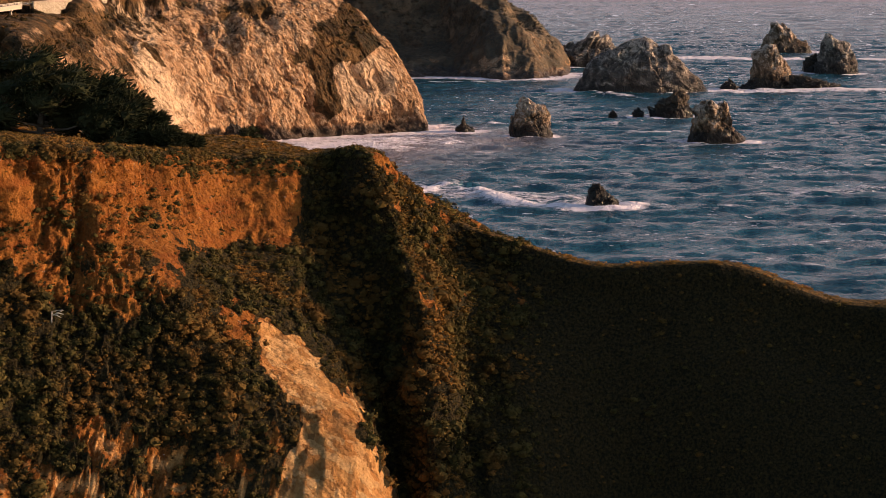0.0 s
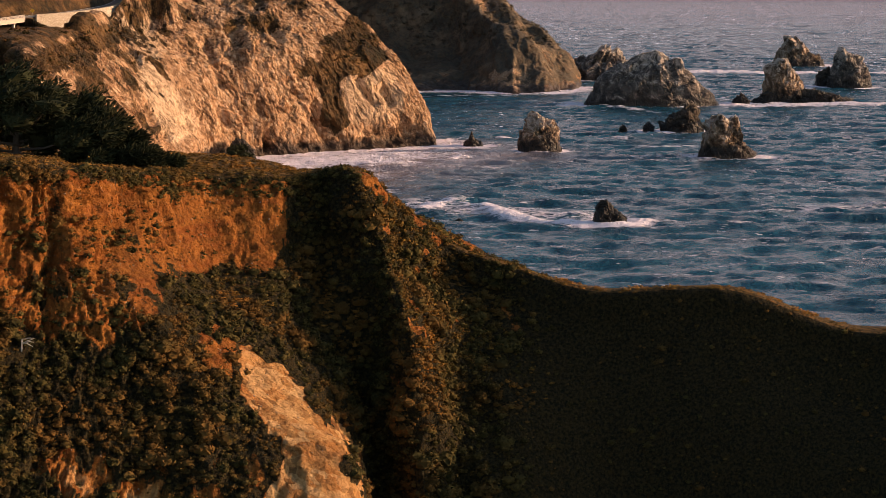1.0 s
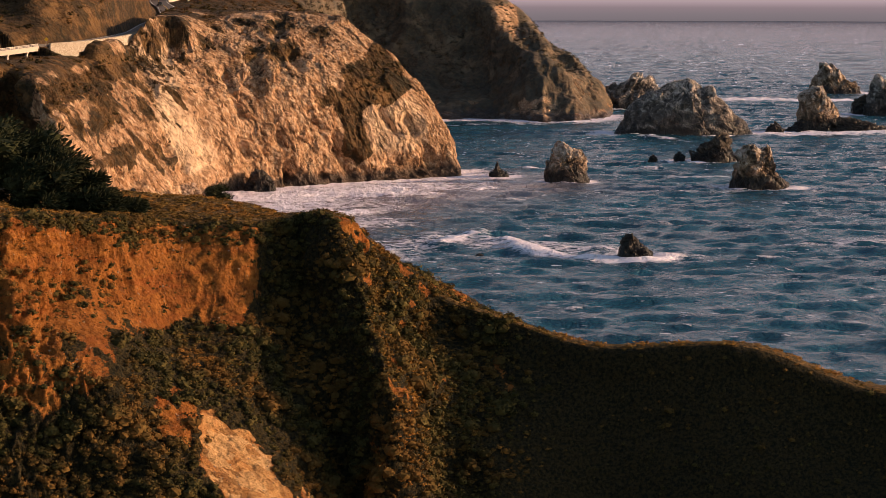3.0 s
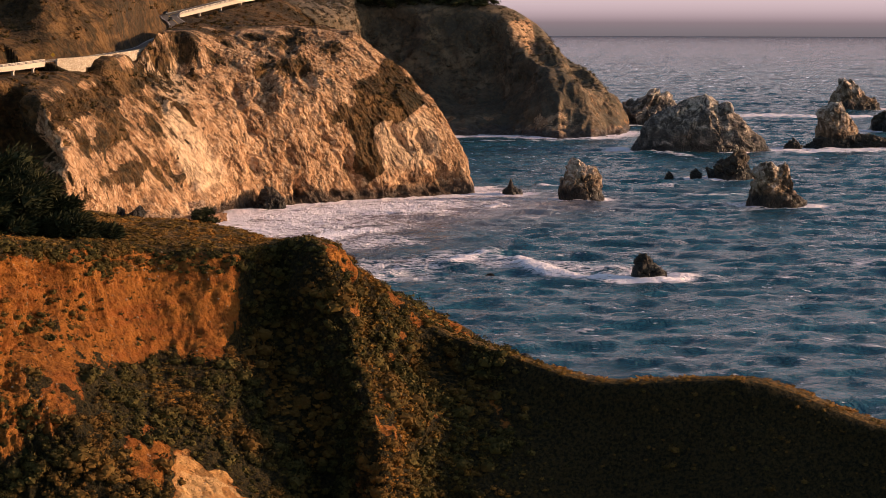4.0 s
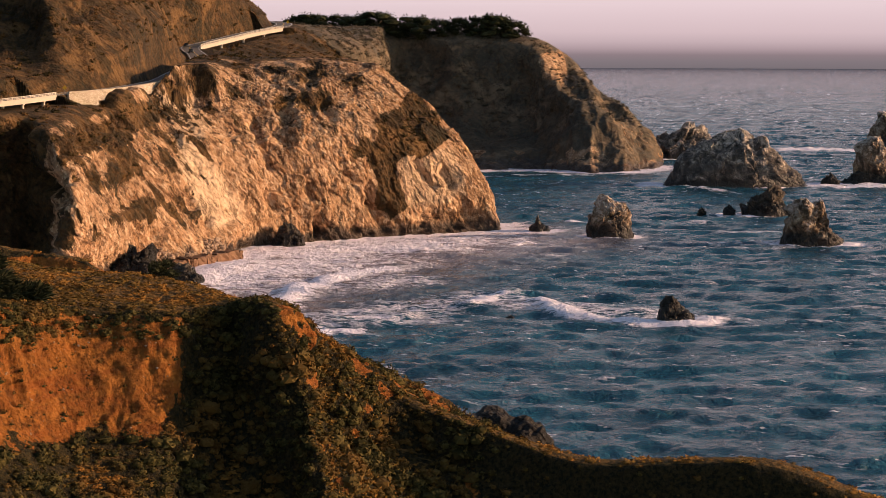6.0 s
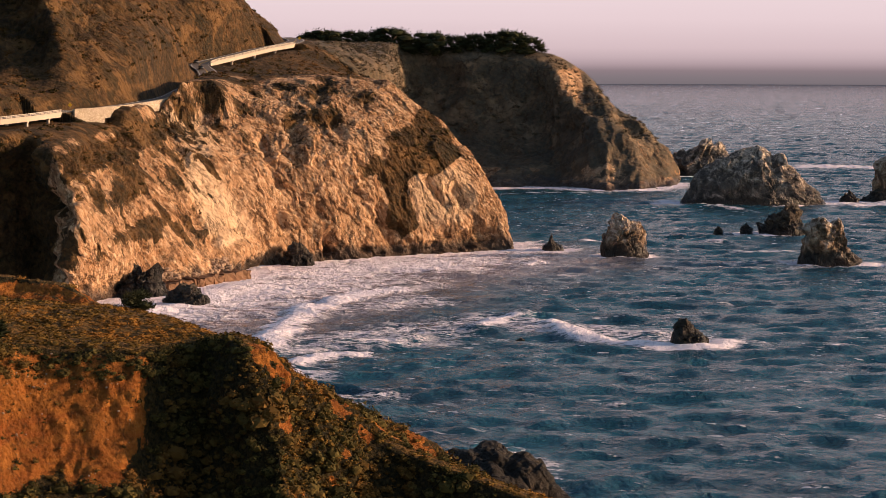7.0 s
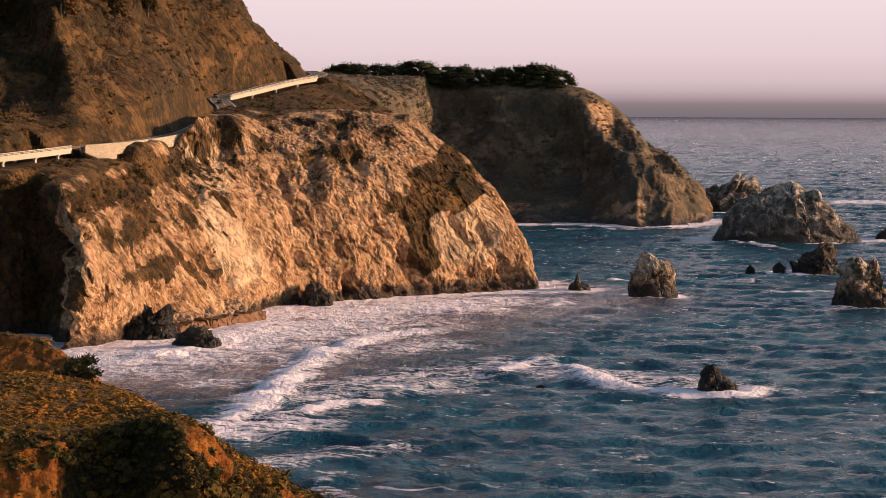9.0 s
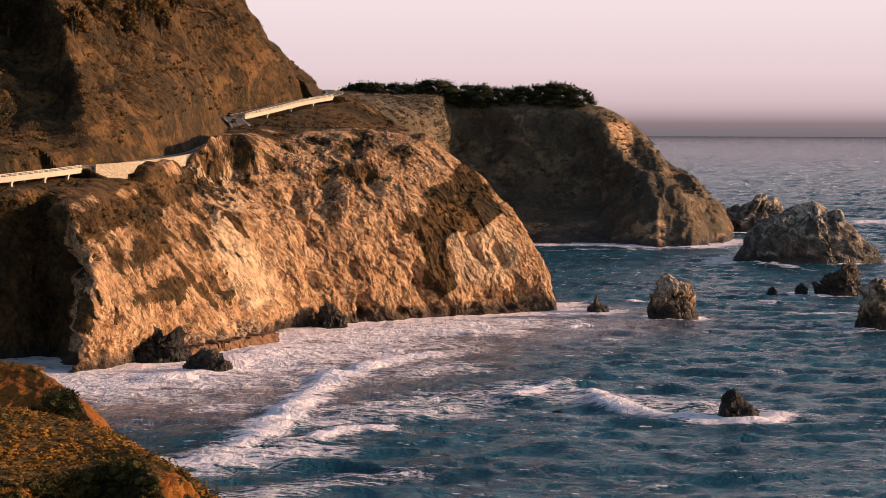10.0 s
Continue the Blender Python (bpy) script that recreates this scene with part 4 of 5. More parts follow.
    brush = step(0.12, 0.42, fbm(qq / np.array([7, 7, 30]), 4, 95).reshape(x.shape)) * (0.28 + 0.40 * step(-95, -118, x)) * step(6, 16, z)
    clods = (0.24 + 0.15 * step(-100, -118, x)) * step(0.22, 0.5, fbm(pp / np.array([9, 9, 9]), 4, 96).reshape(x.shape)) * step(30, 46, z)
    veg = veg + (brush + clods + 0.27 * step(-106, -122, x) * step(5, 20, z)) * cliff
    rockface = step(0.15, 0.5, big) * step(272, 300, rows) * 0.5 * step(-170, -140, x)
    veg = np.clip(veg - rockface, 0, 1)
    pale = 1.2 * inside(x + rag, z, [(-131, 57), (-122, 58), (-113, 40), (-98, 12), (-105, 10), (-116, 30)], 1.8) * (0.6 + 0.6 * step(-0.3, 0.3, big)) * cliff
    pale += 0.7 * inside(x + 0.5 * rag, z, [(-46, 30), (-27, 34), (-20, 22), (-26, 12), (-42, 12)], 1.5) * cliff
    me = grid_mesh("cliff", V, {"veg": veg, "pale": pale, "tone": tone}, smooth=False)
    me.materials.append(M_CLIFF)
    return tagged(new("sea_cliff_ground", me), "sunlit tan rock sea cliff with dry hillside above the coast road", "cliff", kind="structure"), V, n, veg


def far_headland():
    S = []
    S.append([(-170, 1090, 40), (-165, 1100, 55), (-160, 1120, 72), (-152, 1150, 83), (-170, 1260, 82), (-190, 1500, 72)])
    S.append([(-105, 1080, 10), (-106, 1092, 45), (-108, 1108, 66), (-110, 1128, 81.5), (-150, 1400, 82), (-170, 1560, 66)])
    S.append([(-84, 1085, -4), (-84, 1098, 35), (-84, 1115, 60), (-86, 1150, 74), (-125, 1400, 81), (-165, 1560, 50)])
    S.append([(-73, 1152, -4), (-76, 1180, 30), (-80, 1210, 57), (-85, 1255, 75.5), (-105, 1402, 80), (-130, 1560, 40)])
    S.append([(-76, 1280, -4), (-86, 1344, 20), (-89, 1380, 50), (-92, 1396, 76.5), (-92, 1425, 78), (-94, 1560, 20)])
    S.append([(-32, 1282, -4), (-34, 1362, 18), (-42, 1390, 48), (-53, 1400, 75), (-52, 1430, 76), (-50, 1560, 15)])
    S.append([(4, 1286, -4), (4, 1358, 17), (-4, 1388, 46), (-19, 1400, 73.5), (-16, 1430, 73), (-10, 1550, 10)])
    S.append([(34, 1264, -4), (27, 1328, 33), (14, 1368, 49), (3, 1394, 70.5), (8, 1430, 69), (20, 1530, -3)])
    S.append([(44, 1266, -4), (37, 1324, 32), (26, 1366, 43.5), (22, 1402, 61.5), (27, 1430, 57), (34, 1510, -3)])
    S.append([(57, 1270, -4), (50, 1312, 24), (40, 1356, 40), (33, 1386, 51.5), (38, 1410, 45), (50, 1480, -4)])
    S.append([(71, 1286, -4), (62, 1322, 17), (52, 1352, 29), (42, 1378, 41.5), (48, 1400, 36), (62, 1460, -4)])
    S.append([(77, 1308, -4), (71, 1334, 14), (65, 1350, 25), (57.5, 1364, 34.5), (63, 1380, 29), (73, 1420, -4)])
    S.append([(81, 1348, -4), (78, 1354, 8), (75, 1359, 14), (70, 1364, 18), (74, 1376, 14), (82, 1398, -4)])
    V = loft(S, [40, 44, 44, 22, 26], [16, 22, 26, 30, 36, 36, 36, 20, 20, 26, 20, 14])
    n = normals(V)
    p = V.reshape(-1, 3)
    q = p + 4 * np.stack([fbm(p / 18, 2, 86), fbm(p / 18, 2, 87), 0 * p[:, 0]], 1)
    low = step(34, 16, p[:, 2])
    d = 4.5 * fbm(q / np.array([40, 60, 60]), 3, 81) + 1.6 * (ridged(q / np.array([16, 40, 44]), 3, 88) - 0.6) * 2 + 1.0 * fbm(q / np.array([7, 14, 18]), 4, 82, 0.6)
    d += 2.4 * (ridged(q / np.array([20, 20, 34]), 3, 89) - 0.6) * 2 * step(-60, -78, p[:, 0]) + 1.3 * fbm(p / 6, 3, 90) * step(-60, -78, p[:, 0])
    d += (0.25 + low) * 1.1 * terrace(q / np.array([8, 8, 10]), 3, 83, 3) + (0.2 + low) * 0.5 * fbm(p / 3, 3, 84)
    d = d.reshape(V.shape[:2])
    rows = np.arange(V.shape[0])[:, None] * np.ones(V.shape[:2])
    V = V + n * (d * (0.25 + 0.75 * step(125, 100, rows)))[..., None]
    x, y, z = (V[..., k] for k in range(3))
    big = fbm(V.reshape(-1, 3) / 22, 4, 85).reshape(x.shape)
    veg = np.clip(step(1, 7, z + 6 * big) * 0.95 + 0.2 * big, 0, 1)
    # cut and sun-facing rim lose scrub colour, so their sunlight is painted in
    cut = np.exp(-(((x - 14 + 0.25 * (z - 58)) / 8) ** 4)) * np.exp(-(((z - 57 + 3 * big) / 8) ** 4)) * step(1355, 1368, y)
    foot = np.exp(-(((x - 34) / 16) ** 4)) * np.exp(-(((z - 9) / 8) ** 4))
    rim = step(0.22, 0.5, n[..., 0]) * step(-5, 10, x) * step(6, 12, z) * step(-0.45, 0.05, big)
    veg = np.clip(veg - 1.1 * cut - 0.75 * foot * step(-0.2, 0.3, big) - 0.35 * rim, 0, 1)
    me = grid_mesh("headland", V, {"veg": veg, "pale": 0.2 * cut + 0.3 * foot})
    me.materials.append(M_HEAD)
    return tagged(new("far_headland_ground", me), "dark scrub-covered headland with bare rock at its foot", "headland", kind="structure"), V


BLUFF, SECOND, CLIFF, HEADLAND = near_bluff(), second_bluff(), main_cliff(), far_headland()


# ---- sea rocks ----
def stack(spec, skyline, material, label, seed, turn=0.0, rough=1.0):
    """A sea rock; skyline: its height across, as (place -1..1, share of the height)."""
    sx, sy, ax, ay, h = spec
    nr, na = (64, 120) if ax > 9 else (34, 64)
    r = np.linspace(0, 1, nr)[:, None]
    a = np.linspace(0, 2 * math.pi, na, endpoint=False)[None, :]
    u, w = r * np.cos(a), r * np.sin(a)
    sky_u, sky_h = zip(*skyline)
    line = np.interp(u, sky_u, sky_h)
    reach = np.sqrt(np.clip(1.02 - u * u, 0.02, 1))
    prof = line * np.clip(1 - np.abs((w - 0.12) / reach) ** 2.6, 0, 1) ** 0.7
    z = h * prof * np.clip((1 - r**9) * 1.2, 0, 1) - 2.5 * r**8
    c, s = math.cos(radians(turn)), math.sin(radians(turn))
    X, Y = sx + ax * (u * c - w * s), sy + ay * (u * s + w * c)
    V = np.stack([X, Y, z], -1)
    p = V.reshape(-1, 3)
    size = max(1.0, 0.34 * min(ax, ay))
    q = p + 0.5 * size * np.stack([fbm(p / size, 2, seed + 3), fbm(p / size, 2, seed + 4), 0 * p[:, 0]], 1)
    d = rough * 0.50 * size * fbm(q / (size * 2.8) + seed, 4, seed + 9) + rough * (facets(q, (size * 1.9, size * 1.9, size * 1.9), seed, 0.50, 36)[0] + facets(q, (size * 0.7, size * 0.7, size * 0.7), seed + 40, 0.50, 36)[0])
    d += 0.16 * size * fbm(p / (size * 0.5), 3, seed + 5, 0.6)
    out = np.stack([u * c - w * s, u * s + w * c, 0.5 + 0 * u], -1)
    out /= np.linalg.norm(out, axis=-1, keepdims=True)
    V = V + out * (d.reshape(u.shape) * (0.35 + 0.65 * np.clip(z / (0.25 * h), 0, 1)))[..., None]
    V[0] = V[0].mean(0)
    i = np.arange(nr * na).reshape(nr, na)
    j = np.roll(i, -1, 1)
    quads = np.stack([i[:-1], i[1:], j[1:], j[:-1]], -1).reshape(-1, 4)
    top = np.clip(V[..., 2] / h, 0, 1)
    me = array_mesh("sea_rock", V.reshape(-1, 3), quads, {"top": top}, smooth=False)
    me.materials.append(material)
    return tagged(new("sea_rock", me), label, "sea rock")


K = STACKS
ROUND = [(-1, 0.1), (-0.6, 0.7), (0, 1.0), (0.5, 0.75), (1, 0.1)]
stack(K[0], [(-1, 0.35), (-0.92, 0.62), (-0.62, 0.82), (-0.42, 0.97), (-0.15, 1.0), (0.05, 0.94), (0.14, 0.84), (0.45, 0.80), (0.8, 0.62), (1, 0.3)], M_STACK, "stout two-lobed sea rock with pale guano-streaked top, surf below", 1, rough=0.6)
stack(K[1], [(-1, 0.2), (-0.75, 0.6), (-0.5, 0.98), (-0.15, 1.0), (0.1, 0.74), (0.4, 0.55), (0.7, 0.42), (1, 0.1)], M_WET_SHADE, "small black wet rock awash in white surf", 2, rough=0.6)
stack(K[2], [(-1, 0.2), (-0.4, 0.5), (-0.1, 1.0), (0.1, 0.55), (0.5, 0.3), (0.7, 0.45), (1, 0.1)], M_DARK, "small pointed dark sea rock with a side spur", 3, rough=0.5)
stack(K[3], [(-1, 0.3), (-0.95, 0.55), (-0.75, 0.72), (-0.45, 0.95), (-0.2, 1.0), (0, 0.86), (0.2, 0.96), (0.35, 0.8), (0.44, 0.35), (0.7, 0.22), (1, 0.08)], M_STACK, "jagged crown-shaped sea rock with brown sunlit side", 4)
stack(K[4], [(-1, 0.2), (-0.9, 0.45), (-0.4, 0.62), (-0.1, 0.8), (0.2, 1.0), (0.5, 0.95), (0.7, 0.6), (1, 0.2)], M_DARK, "dark wedge-shaped sea rock", 5)
stack(K[5], [(-1, 0.05), (-0.78, 0.47), (-0.49, 0.77), (-0.18, 0.92), (0.08, 1.0), (0.14, 0.97), (0.22, 0.82), (0.29, 0.90), (0.36, 0.89), (0.41, 0.70), (0.6, 0.47), (0.78, 0.27), (1, 0.04)], M_GREY, "massive grey guano-whitened sea rock with a knobbed crest", 6, rough=0.35)
stack(K[6], [(-1, 0.2), (-0.9, 0.4), (-0.75, 0.8), (-0.3, 1.0), (0.1, 0.95), (0.5, 0.62), (1, 0.25)], M_STACK, "tall pale sunlit sea rock on a dark ledge", 7, rough=0.7)
stack(K[7], [(-1, 0.1), (-0.8, 0.5), (-0.5, 0.9), (0, 1.0), (0.3, 0.9), (0.5, 0.7), (1, 0.3)], M_DARK, "low dark rock ledge washed by surf", 8)
stack(K[8], [(-1, 0.3), (-0.8, 0.6), (-0.3, 1.0), (-0.2, 0.95), (0.2, 0.75), (0.6, 0.58), (1, 0.4)], M_GREY, "pointed grey sea rock with white top", 9)
stack(K[9], [(-1, 0.3), (-0.8, 0.8), (-0.5, 1.0), (0, 0.75), (0.5, 0.4), (1, 0.05)], M_STACK, "far sloping sea rock with bright top", 10)
stack(K[10], ROUND, M_DARK, "small dark rock standing out of the swell", 11)
stack(K[11], ROUND, M_DARK, "tiny dark rock awash in the swell", 12)
stack(K[12], [(-1, 0.5), (-0.6, 0.62), (-0.2, 0.6), (0, 0.75), (0.3, 1.0), (0.5, 0.95), (0.8, 0.5), (1, 0.2)], M_GREY, "low rocky point with pale crest off the headland", 13)
stack(K[13], ROUND, M_DARK, "dark rock wedged between two sea rocks", 14)
stack(K[14], [(-1, 0.1), (-0.7, 0.6), (-0.2, 1.0), (0.4, 0.85), (0.8, 0.4), (1, 0.1)], M_DARK, "black wet boulder in the surf below the cliff", 15)
stack(K[15], [(-1, 0.7), (-0.5, 0.92), (0, 1.0), (0.4, 0.92), (0.7, 0.72), (1, 0.3)], M_WET_SHADE, "dark scrub-topped rock stack off the bluff", 16, rough=0.35)
stack(K[16], ROUND, M_DARK, "tiny dark rock awash in the cove", 17)
stack(K[17], ROUND, M_DARK, "low dark rock beside the great sea rock", 18)
# the buttress's shaded face is put into its black colour
stack(K[18], [(-1, 0.3), (-0.7, 0.75), (-0.5, 0.5), (-0.15, 0.95), (0.1, 0.7), (0.5, 1.0), (0.8, 0.8), (1, 0.3)], M_WET_SHADE, "rock buttress against the cliff foot, painted black for its shade", 19)
stack(K[19], ROUND, M_DARK, "dark wet boulder against the cliff foot", 20)


# ---- leaves and clumps ----
RNG = np.random.default_rng(7)
bm_ = bmesh.new()
bmesh.ops.create_icosphere(bm_, subdivisions=1, radius=1.0)
ICO_V = np.array([v.co[:] for v in bm_.verts])
ICO_F = np.array([[v.index for v in f.verts] for f in bm_.faces])
bm_.free()


def clump(rng, leaves, core=0.66, size=0.30, lift=0.25):
    """One bush of unit size: a dark heart under a skin of small leaf sprays, as verts and triangles."""
    v = ICO_V * (core * (0.7 + 0.35 * rng.random((len(ICO_V), 1)))) * (1, 1, 0.75)
    d = rng.normal(size=(leaves, 3))
    d[:, 2] = np.abs(d[:, 2]) * 0.9 - 0.1
    d /= np.linalg.norm(d, axis=1, keepdims=True)
    lump = 0.80 + 0.34 * perlin(d * 2.2 + rng.random(3) * 9, int(rng.integers(99)))
    base = d * lump[:, None] * (1, 1, 0.85)
    out = d + 0.45 * rng.normal(size=(leaves, 3))
    out /= np.linalg.norm(out, axis=1, keepdims=True)
    a = np.cross(out, rng.normal(size=(leaves, 3)))
    a /= np.linalg.norm(a, axis=1, keepdims=True) + 1e-9
    b = np.cross(out, a)
    w = size * (0.5 + 0.8 * rng.random((leaves, 1)))
    lv = np.stack([base + a * w * 0.5, base - a * w * 0.5, base + b * w * 1.1 + d * lift * w], 1).reshape(-1, 3)
    lf = np.arange(leaves * 3).reshape(-1, 3) + len(v)
    return np.concatenate([v, lv]), np.concatenate([ICO_F, lf])


def scatter(name, places, sizes, kinds, material, label, category):
    """Many clumps in one mesh of kind stuff."""
    verts, faces, at = [], [], 0
    turn = RNG.random(len(places)) * 2 * math.pi
    pick = RNG.integers(0, len(kinds), len(places))
    for k, (cv, cf) in enumerate(kinds):
        some = np.nonzero(pick == k)[0]
        if not len(some):
            continue
        c, s = np.cos(turn[some]), np.sin(turn[some])
        R = np.zeros((len(some), 3, 3))
        R[:, 0, 0], R[:, 0, 1], R[:, 1, 0], R[:, 1, 1], R[:, 2, 2] = c, -s, s, c, 1
        v = np.einsum("nij,mj->nmi", R, cv) * sizes[some][:, None, :] + places[some][:, None, :]
        f = cf[None] + (at + np.arange(len(some)) * len(cv))[:, None, None]
        verts.append(v.reshape(-1, 3))
        faces.append(f.reshape(-1, 3))
        at += len(some) * len(cv)
    me = array_mesh(name, np.concatenate(verts), np.concatenate(faces), smooth=False)
    me.materials.append(material)
    return tagged(new(name, me), label, category, kind="stuff")


def on_sheet(V, n, weight, count, rng):
    """Random places on a sheet, by area and weight, with their normals."""
    a = np.linalg.norm(np.cross(V[1:, :-1] - V[:-1, :-1], V[:-1, 1:] - V[:-1, :-1]), axis=-1) * weight[:-1, :-1]
    cdf = np.cumsum(a.ravel())
    k = np.searchsorted(cdf, rng.random(count) * cdf[-1])
    i, j = np.unravel_index(k, a.shape)
    u, w = rng.random((2, count, 1))
    p = V[i, j] * (1 - u) * (1 - w) + V[i + 1, j] * u * (1 - w) + V[i, j + 1] * (1 - u) * w + V[i + 1, j + 1] * u * w
    return p, n[i, j]


BUSHES = [clump(RNG, 48, core=0.78, size=0.27) for _ in range(8)]
SMALL = [clump(RNG, 26, size=0.42) for _ in range(6)]
FAR = [clump(RNG, 22, size=0.5) for _ in range(6)]


def near_scrub():
    _, V, n, veg = BLUFF
    x, y, z = (V[..., k] for k in range(3))
    seen = step(12, 18, z) * step(-62, -54, x) * step(64, 58, x) * step(315, 300, y)
    patch = fbm(V.reshape(-1, 3) / 3.2, 3, 91).reshape(x.shape)
    thick = step(0.45, 0.8, veg + 0.35 * patch) * seen * step(0.9, 0.4, inside(x, z, SCAR, 1.2) * step(236, 232, y))
    slope = thick * step(0.99, 0.85, n[..., 2] + 0.12 * step(50, 54, z))
    p, m = on_sheet(V, n, slope * (1 - 0.80 * step(6, 14, x)) * step(12, 24, z), 13500, RNG)
    s = ((0.22 + 0.78 * RNG.random(len(p)) ** 2.6 * (0.7 + 0.8 * step(-0.1, 0.3, fbm(p / 5, 2, 98)))) * (1 - 0.5 * step(6, 14, p[:, 0])) * (1 - 0.4 * step(-15, -12, p[:, 0]) * step(51, 54, p[:, 2])))[:, None] * np.array([1.0, 1.0, 0.95])
    scatter("coastal_scrub", p + m * 0.08, s, BUSHES, M_SCRUB, "dense dark olive and rust coastal scrub on the bluff slope", "scrub")
    # brighter leaf colour on slopes facing the sun, painting the low sunlight there
    p, m = on_sheet(V, n, slope * step(-12, -8, x) * step(24, 14, x) * step(30, 38, z) * step(0.05, 0.35, n[..., 0]), 2600, RNG)
    s = (0.16 + 0.42 * RNG.random(len(p)) ** 2)[:, None] * np.array([1.0, 1.0, 0.8])
    scatter("lit_scrub", p + m * 0.05, s, SMALL, M_MAT, "scrub along the bluff crest, coloured rust and straw as if sunlit", "scrub")
    top = thick * step(0.70, 0.92, n[..., 2]) * step(38, 42, z)
    p, m = on_sheet(V, n, top * step(310, 290, y) * (1 - 0.7 * step(10, 18, x)), 6000, RNG)
    s = (0.22 + 0.42 * RNG.random(len(p)) ** 2)[:, None] * np.array([1.15, 1.15, 0.55])
    scatter("low_scrub", p, s, SMALL, M_MAT, "low mat of dry yellow-green scrub on the plateau", "scrub")
    bare = seen * step(0.5, 0.2, veg) * step(0.9, 0.6, n[..., 2])
    p, m = on_sheet(V, n, bare * step(0.6, 0.2, inside(x, z, SCAR, 0.8)), 1900, RNG)
    s = (0.05 + 0.36 * RNG.random(len(p)) ** 4)[:, None] * np.array([1.0, 1.0, 0.9])
    scatter("cliff_tufts", p, s, SMALL, M_SCRUB, "scattered small tufts clinging to the orange earth", "scrub")
    p, m = on_sheet(V, n, bare * step(-28, -31, x) * step(55, 51, z) * step(40, 43, z), 280, RNG)
    fringe = seen * step(53.0, 54.2, z - 0.06 * (-x - 20)) * step(0.25, 0.4, n[..., 2]) * step(0.93, 0.8, n[..., 2]) * step(252, 248, y) * step(-8, -12, x)
    e, _ = on_sheet(V, n, fringe, 700, RNG)
    p = np.concatenate([p, e])
    s = (0.16 + 0.60 * RNG.random(len(p)) ** 2.2)[:, None] * np.array([1.0, 1.0, 0.9])
    scatter("bank_scrub", p, s, BUSHES, M_SCRUB, "round dark bushes clinging to the orange bank and its edge", "scrub")
    _, V, n, veg = SECOND
    p, m = on_sheet(V, n, step(0.5, 0.8, veg) * step(480, 440, V[..., 1]), 1500, RNG)
    s = (0.30 + 0.7 * RNG.random(len(p)) ** 2)[:, None] * np.array([1.1, 1.1, 0.6])
    scatter("low_scrub", p, s, SMALL, M_MAT, "low dry scrub round the second bluff", "scrub")


def hill_scrub():
    _, V, n, veg = CLIFF
    x, y, z = (V[..., k] for k in range(3))
    d, _ = near_line(x, y, ROAD)
    w = step(0.72, 0.95, veg) * step(7.5, 9.5, d) * step(-300, -230, x) * step(1190, 1140, y) * step(26, 32, z)
    patch = fbm(V.reshape(-1, 3) / 12, 3, 93).reshape(x.shape)
    p, m = on_sheet(V, n, w * (0.15 + step(-0.35, 0.30, patch)), 5200, RNG)
    s = (0.4 + 1.3 * RNG.random(len(p)) ** 2.4)[:, None] * np.array([1.0, 1.0, 0.75])
    scatter("hillside_scrub", p, s, FAR, M_HILL, "dry rust-brown brush on the steep hillside above the road", "scrub")
    _, V = HEADLAND
    n = normals(V)
    x, y, z = (V[..., k] for k in range(3))
    p, m = on_sheet(V, n, step(20, 32, z) * step(1420, 1400, y) * step(-130, -115, x), 2600, RNG)
    s = (0.7 + 1.6 * RNG.random(len(p)) ** 2.4)[:, None] * np.array([1.0, 1.0, 0.6])
    scatter("headland_scrub", p, s, FAR, M_HEADLEAF, "dark brush covering the far headland", "scrub")


def pebbles():
    _, V, n, veg = BLUFF
    w = step(0.5, 0.2, veg) * step(16, 20, V[..., 2]) * step(-60, -50, V[..., 0]) * step(20, 10, V[..., 0])
    p, m = on_sheet(V, n, w, 1600, RNG)
    lumps = [(ICO_V * (0.75 + 0.5 * RNG.random((len(ICO_V), 1))), ICO_F) for _ in range(5)]
    s = (0.03 + 0.10 * RNG.random(len(p)) ** 3)[:, None] * np.array([1, 1, 0.8])
    scatter("earth_stones", p, s, lumps, M_BOULDER, "pale stones sticking out of the orange earth", "stones")


pebbles()


# ---- trees ----
def tube(path, radii, sides=7):
    """A tapering round limb along a line of places, as a bmesh."""
    bm = bmesh.new()
    rings = []
    for k, (q, r) in enumerate(zip(path, radii)):
        t = (Vector(path[min(k + 1, len(path) - 1)]) - Vector(path[max(k - 1, 0)])).normalized()
        a = t.orthogonal().normalized()
        b = t.cross(a)
        rings.append([bm.verts.new(Vector(q) + r * (math.cos(2 * math.pi * i / sides) * a + math.sin(2 * math.pi * i / sides) * b)) for i in range(sides)])
    for u, w in zip(rings, rings[1:]):
        for i in range(sides):
            bm.faces.new((u[i], u[(i + 1) % sides], w[(i + 1) % sides], w[i]))
    bm.faces.new(rings[-1])
    bm.faces.new(rings[0][::-1])
    return bm


def to_mesh(name, bm, smooth=True):
    bmesh.ops.recalc_face_normals(bm, faces=bm.faces)
    me = bpy.data.meshes.new(name)
    bm.to_mesh(me)
    bm.free()
    for f in me.polygons:
        f.use_smooth = smooth
    return me


